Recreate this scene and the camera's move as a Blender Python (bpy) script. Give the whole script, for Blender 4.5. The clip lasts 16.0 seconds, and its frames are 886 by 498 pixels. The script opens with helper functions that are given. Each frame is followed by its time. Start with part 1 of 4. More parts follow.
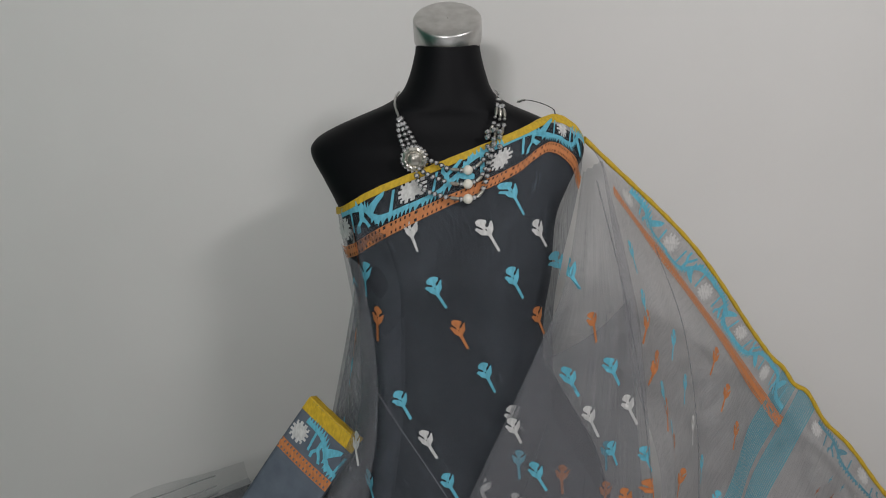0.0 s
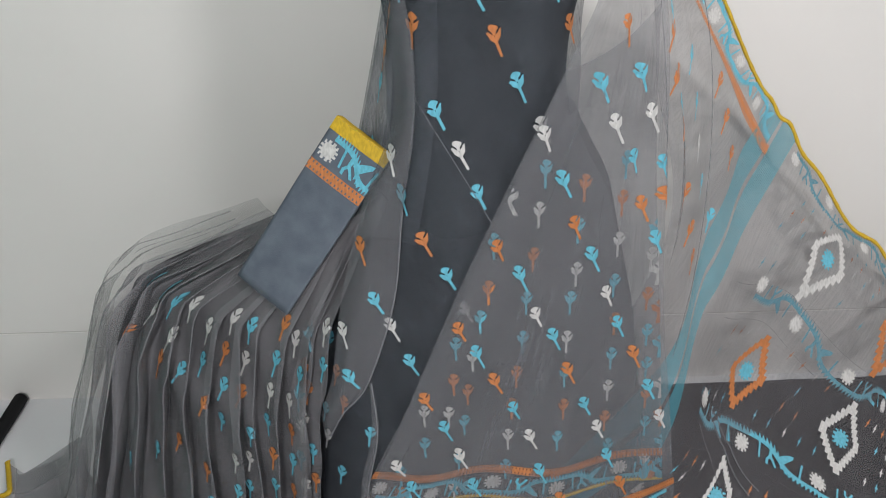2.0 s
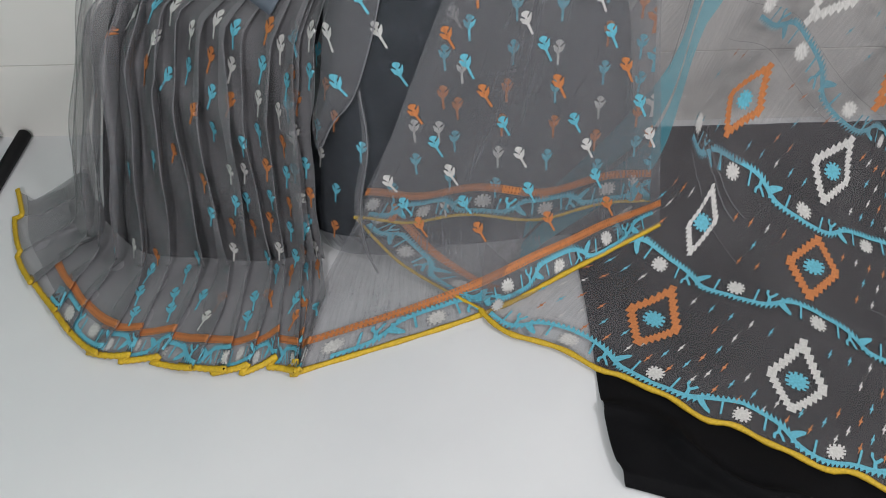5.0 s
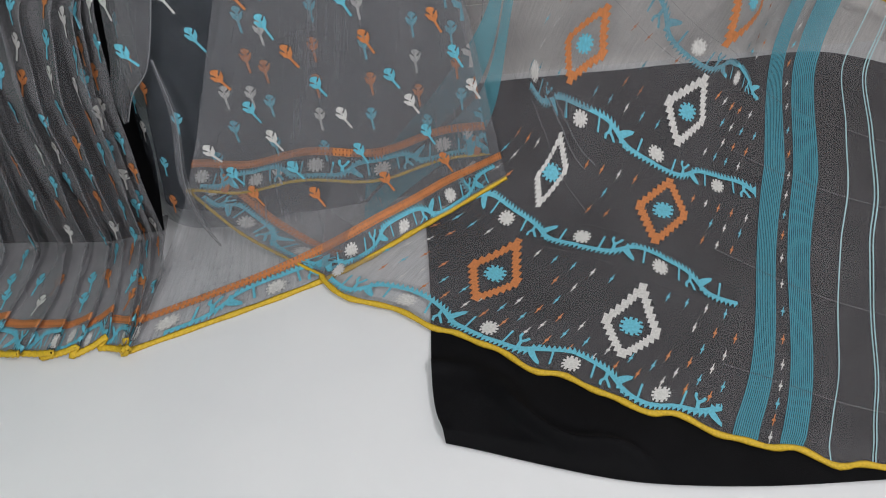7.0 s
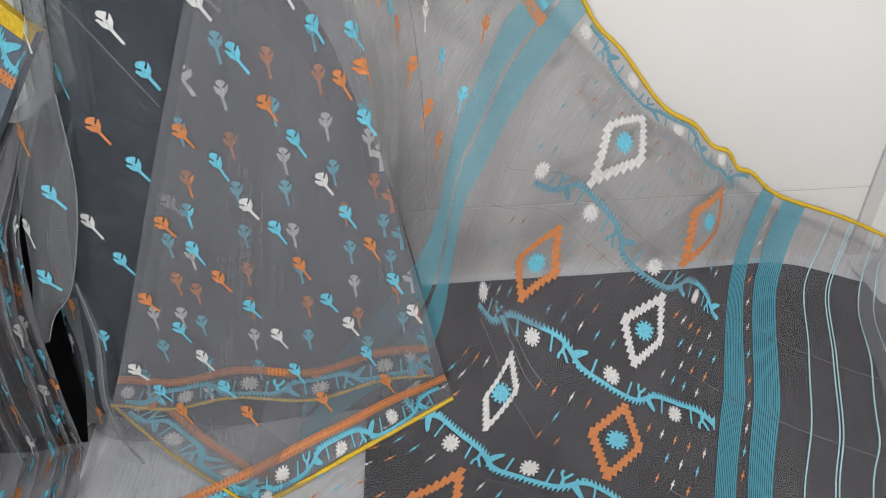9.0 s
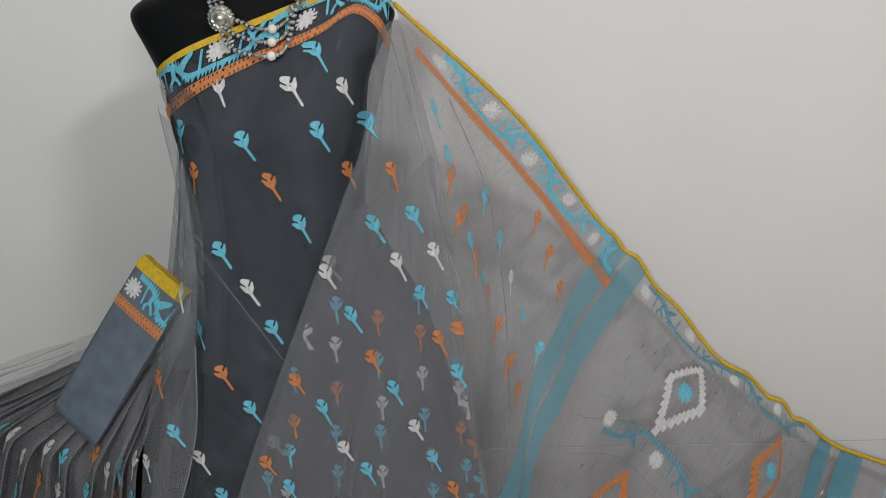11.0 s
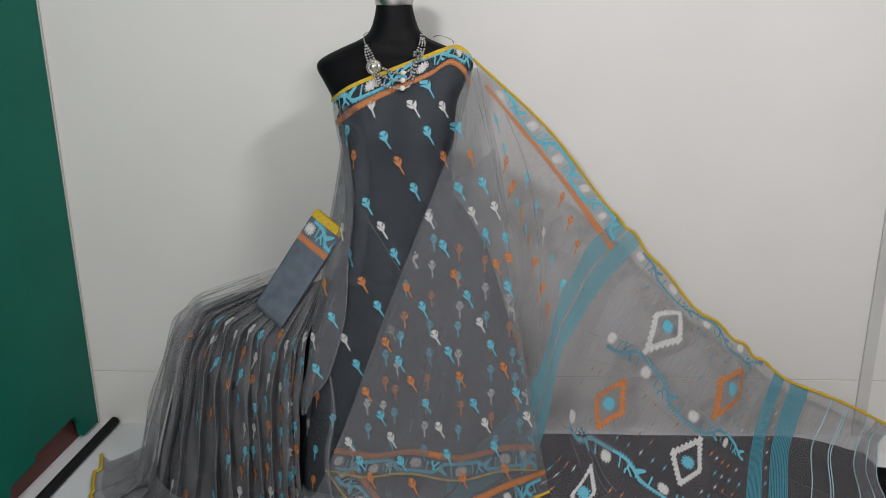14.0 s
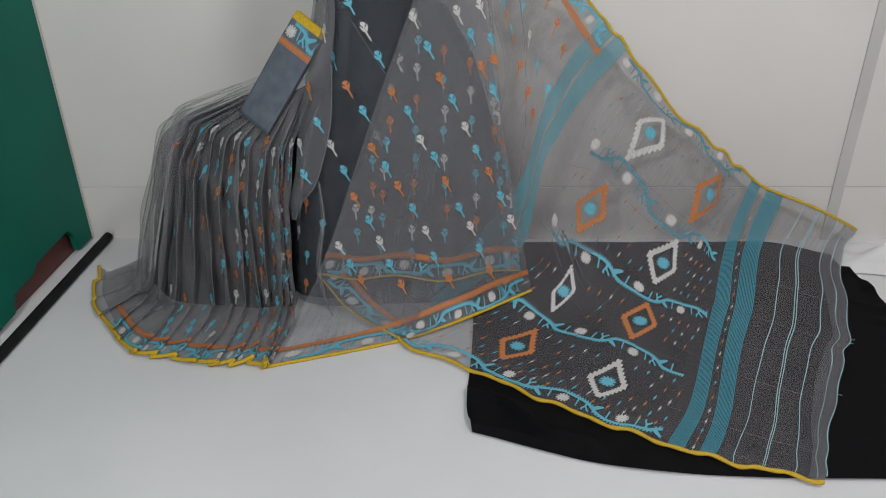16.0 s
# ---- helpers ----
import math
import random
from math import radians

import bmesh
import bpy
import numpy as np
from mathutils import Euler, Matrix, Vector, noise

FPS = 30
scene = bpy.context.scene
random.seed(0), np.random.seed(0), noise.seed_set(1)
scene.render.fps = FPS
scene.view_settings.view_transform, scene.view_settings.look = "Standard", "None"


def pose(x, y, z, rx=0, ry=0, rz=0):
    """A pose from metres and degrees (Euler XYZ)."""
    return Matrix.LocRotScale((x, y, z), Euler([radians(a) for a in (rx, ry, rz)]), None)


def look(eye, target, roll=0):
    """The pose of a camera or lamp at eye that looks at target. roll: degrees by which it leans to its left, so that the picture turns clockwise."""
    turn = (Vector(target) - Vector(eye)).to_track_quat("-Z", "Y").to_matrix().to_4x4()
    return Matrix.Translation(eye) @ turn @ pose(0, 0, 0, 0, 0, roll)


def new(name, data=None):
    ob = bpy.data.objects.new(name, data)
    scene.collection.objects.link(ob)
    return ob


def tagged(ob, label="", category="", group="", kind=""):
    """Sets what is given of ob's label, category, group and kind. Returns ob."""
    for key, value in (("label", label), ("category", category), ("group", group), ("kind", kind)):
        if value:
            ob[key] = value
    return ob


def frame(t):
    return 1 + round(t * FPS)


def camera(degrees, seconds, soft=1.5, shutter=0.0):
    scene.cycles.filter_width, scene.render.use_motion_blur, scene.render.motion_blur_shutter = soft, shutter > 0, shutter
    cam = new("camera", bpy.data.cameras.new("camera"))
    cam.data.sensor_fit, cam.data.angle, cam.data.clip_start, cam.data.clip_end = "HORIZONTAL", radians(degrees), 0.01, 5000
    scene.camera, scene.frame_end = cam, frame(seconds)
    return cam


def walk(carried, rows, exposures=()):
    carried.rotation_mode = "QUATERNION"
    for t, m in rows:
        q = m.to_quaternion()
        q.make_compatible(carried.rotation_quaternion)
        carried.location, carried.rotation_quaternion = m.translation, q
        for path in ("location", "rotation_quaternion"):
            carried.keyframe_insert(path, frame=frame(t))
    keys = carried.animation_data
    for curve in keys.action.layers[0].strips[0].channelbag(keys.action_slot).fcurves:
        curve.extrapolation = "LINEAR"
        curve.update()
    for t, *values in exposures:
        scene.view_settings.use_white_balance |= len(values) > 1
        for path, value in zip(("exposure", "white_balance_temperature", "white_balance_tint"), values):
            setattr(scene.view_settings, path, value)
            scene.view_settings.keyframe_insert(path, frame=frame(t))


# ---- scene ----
cam = camera(60.7, 16.0, soft=1.0)
PATH = [
    (0, (0.09, -0.04, 1.371), (0.029, 1.886, 0.836), -0.4),
    (0.5, (-0.005, -0.065, 1.346), (0.054, 1.837, 0.729), 0.0),
    (1, (-0.047, -0.053, 1.297), (0.076, 1.791, 0.532), 0.2),
    (1.5, (-0.051, -0.066, 1.277), (0.089, 1.732, 0.413), 0.4),
    (2, (-0.062, -0.103, 1.241), (0.064, 1.632, 0.255), 0.7),
    (2.5, (-0.079, -0.111, 1.212), (0.037, 1.549, 0.103), 1.5),
    (3, (-0.089, -0.119, 1.191), (0.009, 1.485, -0.001), 1.9),
    (3.5, (-0.091, -0.129, 1.165), (-0.006, 1.414, -0.104), 2.3),
    (3.7, (-0.09, -0.131, 1.156), (-0.005, 1.39, -0.14), 2.5),
    (5.8, (0.07, -0.237, 1.099), (0.135, 1.163, -0.327), -2.1),
    (6, (0.099, -0.241, 1.096), (0.168, 1.154, -0.335), -2.5),
    (6.5, (0.204, -0.228, 1.097), (0.289, 1.149, -0.351), -3.1),
    (7, (0.281, -0.21, 1.085), (0.356, 1.158, -0.371), -3.4),
    (7.5, (0.341, -0.177, 1.089), (0.425, 1.205, -0.355), -2.7),
    (8, (0.389, -0.113, 1.112), (0.49, 1.346, -0.252), -1.1),
    (8.5, (0.4, -0.078, 1.128), (0.5, 1.439, -0.172), -1.1),
    (9, (0.401, -0.069, 1.162), (0.506, 1.535, -0.027), -1.0),
    (9.5, (0.382, -0.063, 1.183), (0.487, 1.59, 0.063), -0.5),
    (10, (0.381, -0.066, 1.216), (0.468, 1.672, 0.231), -0.5),
    (10.2, (0.368, -0.078, 1.228), (0.468, 1.695, 0.307), -0.2),
    (12.3, (0.208, -0.375, 1.335), (0.124, 1.554, 0.813), 0.0),
    (12.5, (0.194, -0.429, 1.337), (0.111, 1.497, 0.804), 0.1),
    (13, (0.216, -0.576, 1.322), (0.126, 1.357, 0.818), -0.4),
    (13.5, (0.268, -0.774, 1.298), (0.163, 1.159, 0.796), -0.7),
    (14, (0.281, -0.921, 1.292), (0.186, 1.0, 0.744), -0.5),
    (14.5, (0.268, -0.979, 1.275), (0.177, 0.917, 0.646), -0.5),
    (15, (0.271, -0.998, 1.256), (0.188, 0.854, 0.506), -0.6),
    (15.5, (0.277, -1.0, 1.231), (0.205, 0.807, 0.377), -0.7),
    (16, (0.277, -0.98, 1.214), (0.226, 0.786, 0.277), -0.7),
]
walk(cam, [(t, look(eye, target, roll)) for t, eye, target, roll in PATH],
     exposures=[(0.0, -0.58), (0.5, -0.51), (1.0, -0.22), (1.5, -0.03), (2.0, 0.20), (2.5, 0.44), (3.5, 0.48), (6.0, 0.04), (7.0, 0.14), (7.5, 0.22), (8.0, 0.48), (9.0, 0.42), (10.0, 0.13), (12.5, -0.52), (13.5, -0.31), (14.5, -0.08), (15.0, -0.05), (16.0, -0.2)])

# ---- world and lamps ----
world = bpy.data.worlds.new("room_light")
scene.world = world
world.use_nodes = True
world.node_tree.nodes["Background"].inputs[0].default_value = (0.9, 0.95, 1.0, 1)
world.node_tree.nodes["Background"].inputs[1].default_value = 0.05


def area_lamp(name, eye, target, sx, sy, watts, colour):
    data = bpy.data.lights.new(name, "AREA")
    data.shape, data.size, data.size_y, data.energy, data.color = "RECTANGLE", sx, sy, watts, colour
    ob = new(name, data)
    ob.matrix_world = look(eye, target)
    return ob


# ceiling lamp out of view, set to throw the torso's shadow left
area_lamp("unseen_lamp", (1.42, -0.62, 2.62), (0.2, 1.2, 0.6), 0.40, 0.22, 25, (0.995, 0.985, 1.0))
# added source of unknown kind, well below the ceiling; throws the cap's shadow right
area_lamp("unseen_lamp", (-0.40, -1.9, 2.05), (0.2, 1.2, 0.6), 0.42, 0.25, 40, (0.995, 0.985, 1.0))


# ---- materials ----
def mat(name):
    m = bpy.data.materials.new(name)
    m.use_nodes = True
    nt = m.node_tree
    return m, nt, nt.nodes["Principled BSDF"]


def link(nt, a, b):
    nt.links.new(a, b)


def noise_node(nt, scale, detail=3.0, stretch=None, coord="Object", rough=0.5, slant=0.0):
    tc = nt.nodes.new("ShaderNodeTexCoord")
    n = nt.nodes.new("ShaderNodeTexNoise")
    n.inputs["Scale"].default_value, n.inputs["Detail"].default_value, n.inputs["Roughness"].default_value = scale, detail, rough
    if stretch:
        mp = nt.nodes.new("ShaderNodeMapping")
        mp.inputs["Scale"].default_value = stretch
        turned_by = nt.nodes.new("ShaderNodeMapping")
        turned_by.inputs["Rotation"].default_value = (0.0, 0.0, slant)
        link(nt, tc.outputs[coord], turned_by.inputs[0])
        link(nt, turned_by.outputs[0], mp.inputs[0])
        link(nt, mp.outputs[0], n.inputs["Vector"])
    else:
        link(nt, tc.outputs[coord], n.inputs["Vector"])
    return n


def ramp(nt, src, stops):
    r = nt.nodes.new("ShaderNodeValToRGB")
    el = r.color_ramp.elements
    while len(el) < len(stops):
        el.new(0.5)
    for e, (p, c) in zip(el, stops):
        e.position, e.color = p, (*c, 1)
    link(nt, src, r.inputs[0])
    return r


def bump(nt, src, bsdf, strength, dist=0.002):
    b = nt.nodes.new("ShaderNodeBump")
    b.inputs["Strength"].default_value, b.inputs["Distance"].default_value = strength, dist
    link(nt, src, b.inputs["Height"])
    link(nt, b.outputs[0], bsdf.inputs["Normal"])
    return b


def mottled(name, a, b, scale, rough=0.6, metal=0.0, fine=120.0, bump_s=0.15, stretch=None, spec=0.5):
    """Two tones by a broad noise, with fine relief."""
    m, nt, p = mat(name)
    n = noise_node(nt, scale, 5.0, stretch)
    r = ramp(nt, n.outputs[0], [(0.3, a), (0.7, b)])
    link(nt, r.outputs[0], p.inputs["Base Color"])
    p.inputs["Roughness"].default_value, p.inputs["Metallic"].default_value = rough, metal
    p.inputs["Specular IOR Level"].default_value = spec
    f = noise_node(nt, fine, 4.0)
    bump(nt, f.outputs[0], p, bump_s)
    rr = nt.nodes.new("ShaderNodeMapRange")
    rr.inputs["To Min"].default_value, rr.inputs["To Max"].default_value = rough - 0.08, min(1.0, rough + 0.1)
    link(nt, n.outputs[0], rr.inputs["Value"])
    link(nt, rr.outputs[0], p.inputs["Roughness"])
    return m


def gauze(name, colour, cover, weft=(430.0, 22.0, 1.0), vary=0.12, slub=(300.0, 4.0, 1.0), slubs=1.2, through_light=0.3, slant=0.0):
    """Sheer woven cloth: threads that scatter light, gaps that let it through."""
    m, nt, p = mat(name)
    nt.nodes.remove(p)
    out = nt.nodes["Material Output"]
    dif, trl, clr = nt.nodes.new("ShaderNodeBsdfDiffuse"), nt.nodes.new("ShaderNodeBsdfTranslucent"), nt.nodes.new("ShaderNodeBsdfTransparent")
    tint = noise_node(nt, 6.0, 4.0, None, "UV")
    r = ramp(nt, tint.outputs[0], [(0.3, tuple(c * 0.9 for c in colour)), (0.7, tuple(c * 1.1 for c in colour))])
    link(nt, r.outputs[0], dif.inputs[0])
    link(nt, r.outputs[0], trl.inputs[0])
    body = nt.nodes.new("ShaderNodeMixShader")
    body.inputs[0].default_value = through_light
    link(nt, dif.outputs[0], body.inputs[1])
    link(nt, trl.outputs[0], body.inputs[2])
    # threads both ways, slubs, and patches where the cloth lies double or creased
    total = None
    for stretch, weight in ((weft, 0.7), ((weft[1], weft[0], 1.0), 0.5), (slub, slubs), ((slub[1] + 1, slub[0] * 0.7, 1.0), 0.3), ((9.0, 5.0, 1.0), 0.8)):
        n = noise_node(nt, 1.0, 3.0, stretch, "UV", 0.6, slant)
        mul = nt.nodes.new("ShaderNodeMath")
        mul.operation = "MULTIPLY_ADD"
        mul.inputs[1].default_value, mul.inputs[2].default_value = weight, 0.0
        link(nt, n.outputs[0], mul.inputs[0])
        if total:
            link(nt, total.outputs[0], mul.inputs[2])
        total = mul
    mr = nt.nodes.new("ShaderNodeMapRange")
    mean = 0.5 * (2.3 + slubs)
    mr.inputs["From Min"].default_value, mr.inputs["From Max"].default_value = mean - 0.3, mean + 0.3
    mr.inputs["To Min"].default_value, mr.inputs["To Max"].default_value = cover - vary, cover + vary
    link(nt, total.outputs[0], mr.inputs["Value"])
    mix = nt.nodes.new("ShaderNodeMixShader")
    link(nt, mr.outputs[0], mix.inputs[0])
    link(nt, clr.outputs[0], mix.inputs[1])
    link(nt, body.outputs[0], mix.inputs[2])
    link(nt, mix.outputs[0], out.inputs[0])
    return m


def thread(name, colour, rough=0.65, cover=1.0):
    """Embroidery thread: dense, slightly sheened, with uneven floats."""
    m, nt, p = mat(name)
    n = noise_node(nt, 260.0, 3.0, (1.0, 1.0, 0.25))
    r = ramp(nt, n.outputs[0], [(0.3, tuple(c * 0.78 for c in colour)), (0.7, tuple(min(1, c * 1.12) for c in colour))])
    link(nt, r.outputs[0], p.inputs["Base Color"])
    p.inputs["Roughness"].default_value = rough
    p.inputs["Alpha"].default_value = cover
    bump(nt, n.outputs[0], p, 0.3, 0.001)
    return m


GREY = (0.300, 0.302, 0.324)
M_GAUZE = gauze("sheer_grey_cotton", GREY, 0.43, vary=0.11)
M_VEIL = gauze("thin_grey_veil", (0.28, 0.288, 0.295), 0.32, vary=0.10)
M_PALLU = gauze("sheer_grey_pallu", (0.298, 0.288, 0.308), 0.355, vary=0.085, slub=(14.0, 230.0, 1.0), slubs=1.3)
M_WRAP = gauze("sheer_grey_wrap", (0.142, 0.158, 0.182), 0.50, vary=0.20, slub=(330.0, 16.0, 1.0), slant=0.62)
M_PLEAT = gauze("sheer_grey_pleat", (0.345, 0.342, 0.362), 0.61, vary=0.12, through_light=0.12)
M_BLUE = thread("blue_thread", (0.13, 0.47, 0.60))
M_ORANGE = thread("orange_thread", (0.56, 0.20, 0.065))
M_WHITE = thread("white_thread", (0.61, 0.60, 0.585))
M_YELLOW = thread("yellow_piping", (0.62, 0.40, 0.02))
M_PALE = thread("pale_blue_thread", (0.33, 0.52, 0.56))
M_STRIPE = gauze("blue_weft_band", (0.13, 0.44, 0.54), 0.62)
M_BANDLINE = gauze("blue_weft_thread", (0.13, 0.42, 0.53), 0.80, vary=0.05)
M_BANDFILL = gauze("thin_blue_weft", (0.11, 0.36, 0.45), 0.40, vary=0.05)
M_BLACK = mottled("black_cotton", (0.003, 0.003, 0.0036), (0.0055, 0.0055, 0.0062), 7.0, 0.85, fine=500.0, bump_s=0.2, spec=0.06)
M_BLACKCLOTH = mottled("black_cotton_sheet", (0.0026, 0.0026, 0.0034), (0.0054, 0.0054, 0.0064), 16.0, 0.72, fine=420.0, bump_s=0.3, spec=0.10)
M_WALL = mottled("painted_wall", (0.742, 0.72, 0.695), (0.792, 0.772, 0.747), 1.6, 0.55, fine=60.0, bump_s=0.04)
M_FLOOR = mottled("white_floor_cover", (0.70, 0.71, 0.735), (0.78, 0.785, 0.80), 2.2, 0.4, fine=35.0, bump_s=0.05)
M_GREEN = mottled("green_paint", (0.003, 0.125, 0.085), (0.006, 0.158, 0.110), 2.5, 0.45, fine=80.0, bump_s=0.05, spec=0.12)
M_RED = mottled("red_brown_paint", (0.09, 0.022, 0.017), (0.15, 0.04, 0.03), 14.0, 0.5)
M_ROD = mottled("black_rubber", (0.008, 0.008, 0.009), (0.015, 0.015, 0.016), 20.0, 0.6, spec=0.15)
M_STRIP = mottled("grey_wall_strip", (0.56, 0.55, 0.53), (0.62, 0.61, 0.59), 5.0, 0.5)
M_GROUT = mottled("wall_joint", (0.52, 0.50, 0.47), (0.60, 0.58, 0.55), 30.0, 0.8)
M_CARD = mottled("slate_blue_cotton", (0.088, 0.107, 0.138), (0.132, 0.155, 0.190), 34.0, 0.85, fine=700.0, bump_s=0.3)
M_BRASS = mottled("pale_antique_metal", (0.34, 0.32, 0.28), (0.62, 0.60, 0.54), 120.0, 0.3, 0.9)
M_SILVER = mottled("worn_silver", (0.45, 0.44, 0.42), (0.68, 0.67, 0.65), 40.0, 0.32, 0.95)
M_PEARL = mottled("pearl", (0.76, 0.71, 0.61), (0.84, 0.80, 0.71), 30.0, 0.22)
M_BEAD = mottled("faceted_grey_bead", (0.16, 0.165, 0.17), (0.62, 0.62, 0.62), 160.0, 0.16, 0.9)
M_CRYSTAL = mottled("clear_crystal", (0.30, 0.31, 0.32), (0.78, 0.79, 0.79), 190.0, 0.14, 0.75)
M_CREAM = mottled("white_cloth", (0.74, 0.74, 0.76), (0.80, 0.80, 0.81), 9.0, 0.8, fine=200.0)


# ---- building helpers ----
def mesh_object(name, verts, faces, materials, parent=None, label="", smooth=True, uv=None, slots=None):
    me = bpy.data.meshes.new(name)
    me.from_pydata([tuple(float(c) for c in v) for v in verts], [], faces)
    for m in (materials if isinstance(materials, (list, tuple)) else [materials]):
        me.materials.append(m)
    if smooth:
        me.polygons.foreach_set("use_smooth", [True] * len(me.polygons))
    if slots is not None:
        me.polygons.foreach_set("material_index", slots)
    if uv is not None:
        layer = me.uv_layers.new(name="cloth")
        idx = np.zeros(len(me.loops), dtype=int)
        me.loops.foreach_get("vertex_index", idx)
        layer.data.foreach_set("uv", np.asarray(uv)[idx].astype(float).ravel())
    me.update()
    ob = new(name, me)
    if parent:
        ob.parent = parent
    if label:
        tagged(ob, label)
    return ob


def part(name, bm, material, parent, label=""):
    me = bpy.data.meshes.new(name)
    bm.to_mesh(me)
    bm.free()
    me.materials.append(material)
    ob = new(name, me)
    ob.parent = parent
    if label:
        tagged(ob, label)
    return ob


def thing(name, label, category, group="", kind=""):
    ob = new(name)
    return tagged(ob, label, category, group, kind)


def box_bm(x0, x1, y0, y1, z0, z1, bevel=0.0):
    bm = bmesh.new()
    bmesh.ops.create_cube(bm, size=1.0, matrix=Matrix.Translation(((x0 + x1) / 2, (y0 + y1) / 2, (z0 + z1) / 2)) @ Matrix.Diagonal((x1 - x0, y1 - y0, z1 - z0, 1)))
    if bevel:
        bmesh.ops.bevel(bm, geom=bm.edges[:], offset=bevel, segments=2, affect="EDGES", profile=0.6)
    return bm


def structure(name, bm, material, label):
    me = bpy.data.meshes.new(name)
    bm.to_mesh(me)
    bm.free()
    me.materials.append(material)
    return tagged(new(name, me), label, kind="structure", category=name.split("_")[0])


def catmull(points, n):
    """A smooth curve through rows of points; n samples per span."""
    p = np.asarray(points, float)
    p = np.concatenate([2 * p[:1] - p[1:2], p, 2 * p[-1:] - p[-2:-1]])
    out = []
    for i in range(1, len(p) - 2):
        for k in range(n):
            t = k / n
            out.append(0.5 * (2 * p[i] + (p[i + 1] - p[i - 1]) * t + (2 * p[i - 1] - 5 * p[i] + 4 * p[i + 1] - p[i + 2]) * t ** 2 + (3 * p[i] - p[i - 1] - 3 * p[i + 1] + p[i + 2]) * t ** 3))
    out.append(p[-2])
    return np.array(out)


def net(rows, nu, nv):
    """A cloth grid [v, u] through a small net of control points."""
    g = catmull(np.asarray(rows, float), nv)
    return catmull(g.transpose(1, 0, 2), nu).transpose(1, 0, 2)


def smooth01(x):
    x = np.clip(x, 0, 1)
    return x * x * (3 - 2 * x)


class Cloth:
    """A sheet of cloth on a grid [v, u]; decoration is laid on it by u and v."""

    def __init__(self, name, grid, material, parent, label="", flip=1.0, second=None):
        self.g, self.parent, self.name, self.reverse_above = grid, parent, name, 99.0
        nv, nu = grid.shape[:2]
        du, dv = np.gradient(grid, axis=1), np.gradient(grid, axis=0)
        n = np.cross(du, dv)
        self.n = flip * n / np.maximum(np.linalg.norm(n, axis=2, keepdims=True), 1e-9)
        self.lu, self.lv = np.linalg.norm(du, axis=2) * (nu - 1), np.linalg.norm(dv, axis=2) * (nv - 1)
        i = np.arange(nv * nu).reshape(nv, nu)
        faces = np.stack([i[:-1, :-1], i[:-1, 1:], i[1:, 1:], i[1:, :-1]], -1).reshape(-1, 4).tolist()
        wu, wv = float(self.lu.mean()), float(self.lv.mean())
        uu, vv = np.meshgrid(np.linspace(0, wu, nu), np.linspace(0, wv, nv))
        self.wu, self.wv = wu, wv
        # second(u, v): where the cloth is of the second material
        slots = None if second is None else [int(second((k % (nu - 1)) / (nu - 1), (k // (nu - 1)) / (nv - 1))) for k in range(len(faces))]
        self.ob = mesh_object(name, grid.reshape(-1, 3), faces, material, parent, label, slots=slots, uv=np.stack([uu.ravel(), vv.ravel()], 1))

    def sample(self, arr, u, v):
        nv, nu = self.g.shape[:2]
        x, y = min(max(u, 0), 1) * (nu - 1), min(max(v, 0), 1) * (nv - 1)
        i, j = min(int(x), nu - 2), min(int(y), nv - 2)
        a, b = x - i, y - j
        return (arr[j, i] * (1 - a) + arr[j, i + 1] * a) * (1 - b) + (arr[j + 1, i] * (1 - a) + arr[j + 1, i + 1] * a) * b

    def at(self, u, v, lift=0.0015):
        p = self.sample(self.g, u, v)
        # above this height the cloth shows its reverse: the threads lie on the far side
        return p + self.sample(self.n, u, v) * (-lift if p[2] > self.reverse_above else lift)

    def find(self, p):
        d = ((self.g - np.asarray(p)) ** 2)
        d = d[..., 0] + d[..., 2] + 0.05 * d[..., 1]
        j, i = np.unravel_index(np.argmin(d), d.shape)
        return i / (self.g.shape[1] - 1), j / (self.g.shape[0] - 1)

    def frame_at(self, u0, v0, hang):
        """Steps in (u, v) for one metre across and one metre along; hang: along is straight down the cloth."""
        e = 0.004
        pu = (self.sample(self.g, u0 + e, v0) - self.sample(self.g, u0 - e, v0)) / (2 * e)
        pv = (self.sample(self.g, u0, v0 + e) - self.sample(self.g, u0, v0 - e)) / (2 * e)
        n = np.cross(pu, pv)
        n /= max(np.linalg.norm(n), 1e-9)
        if hang:
            e2 = np.array((0.0, 0.0, -1.0))
            e2 = e2 - n * e2.dot(n)
            e2 /= max(np.linalg.norm(e2), 1e-9)
            e1 = np.cross(e2, n)
        else:
            e1 = pu / max(np.linalg.norm(pu), 1e-9)
            e2 = np.cross(n, e1)
        if e1.dot(pu) < 0:
            e1 = -e1
        if e2.dot(pv) < 0:
            e2 = -e2
        m = np.linalg.pinv(np.stack([pu, pv], 1))
        return m @ e1, m @ e2

    def lay(self, name, u0, v0, polys, material, turn=0.0, size=1.0, lift=0.0015, hang=False):
        """Shapes in metres about (u0, v0): first across, then along."""
        f1, f2 = self.frame_at(u0, v0, hang)
        c, s = math.cos(turn) * size, math.sin(turn) * size
        verts, faces = [], []
        for i, poly in enumerate(polys):
            faces.append(list(range(len(verts), len(verts) + len(poly))))
            for a, b in poly:
                du, dv = (a * c - b * s) * f1 + (a * s + b * c) * f2
                verts.append(self.at(u0 + du, v0 + dv, lift + 0.00008 * i))
        return mesh_object(name, verts, faces, material, self.ob, smooth=False)

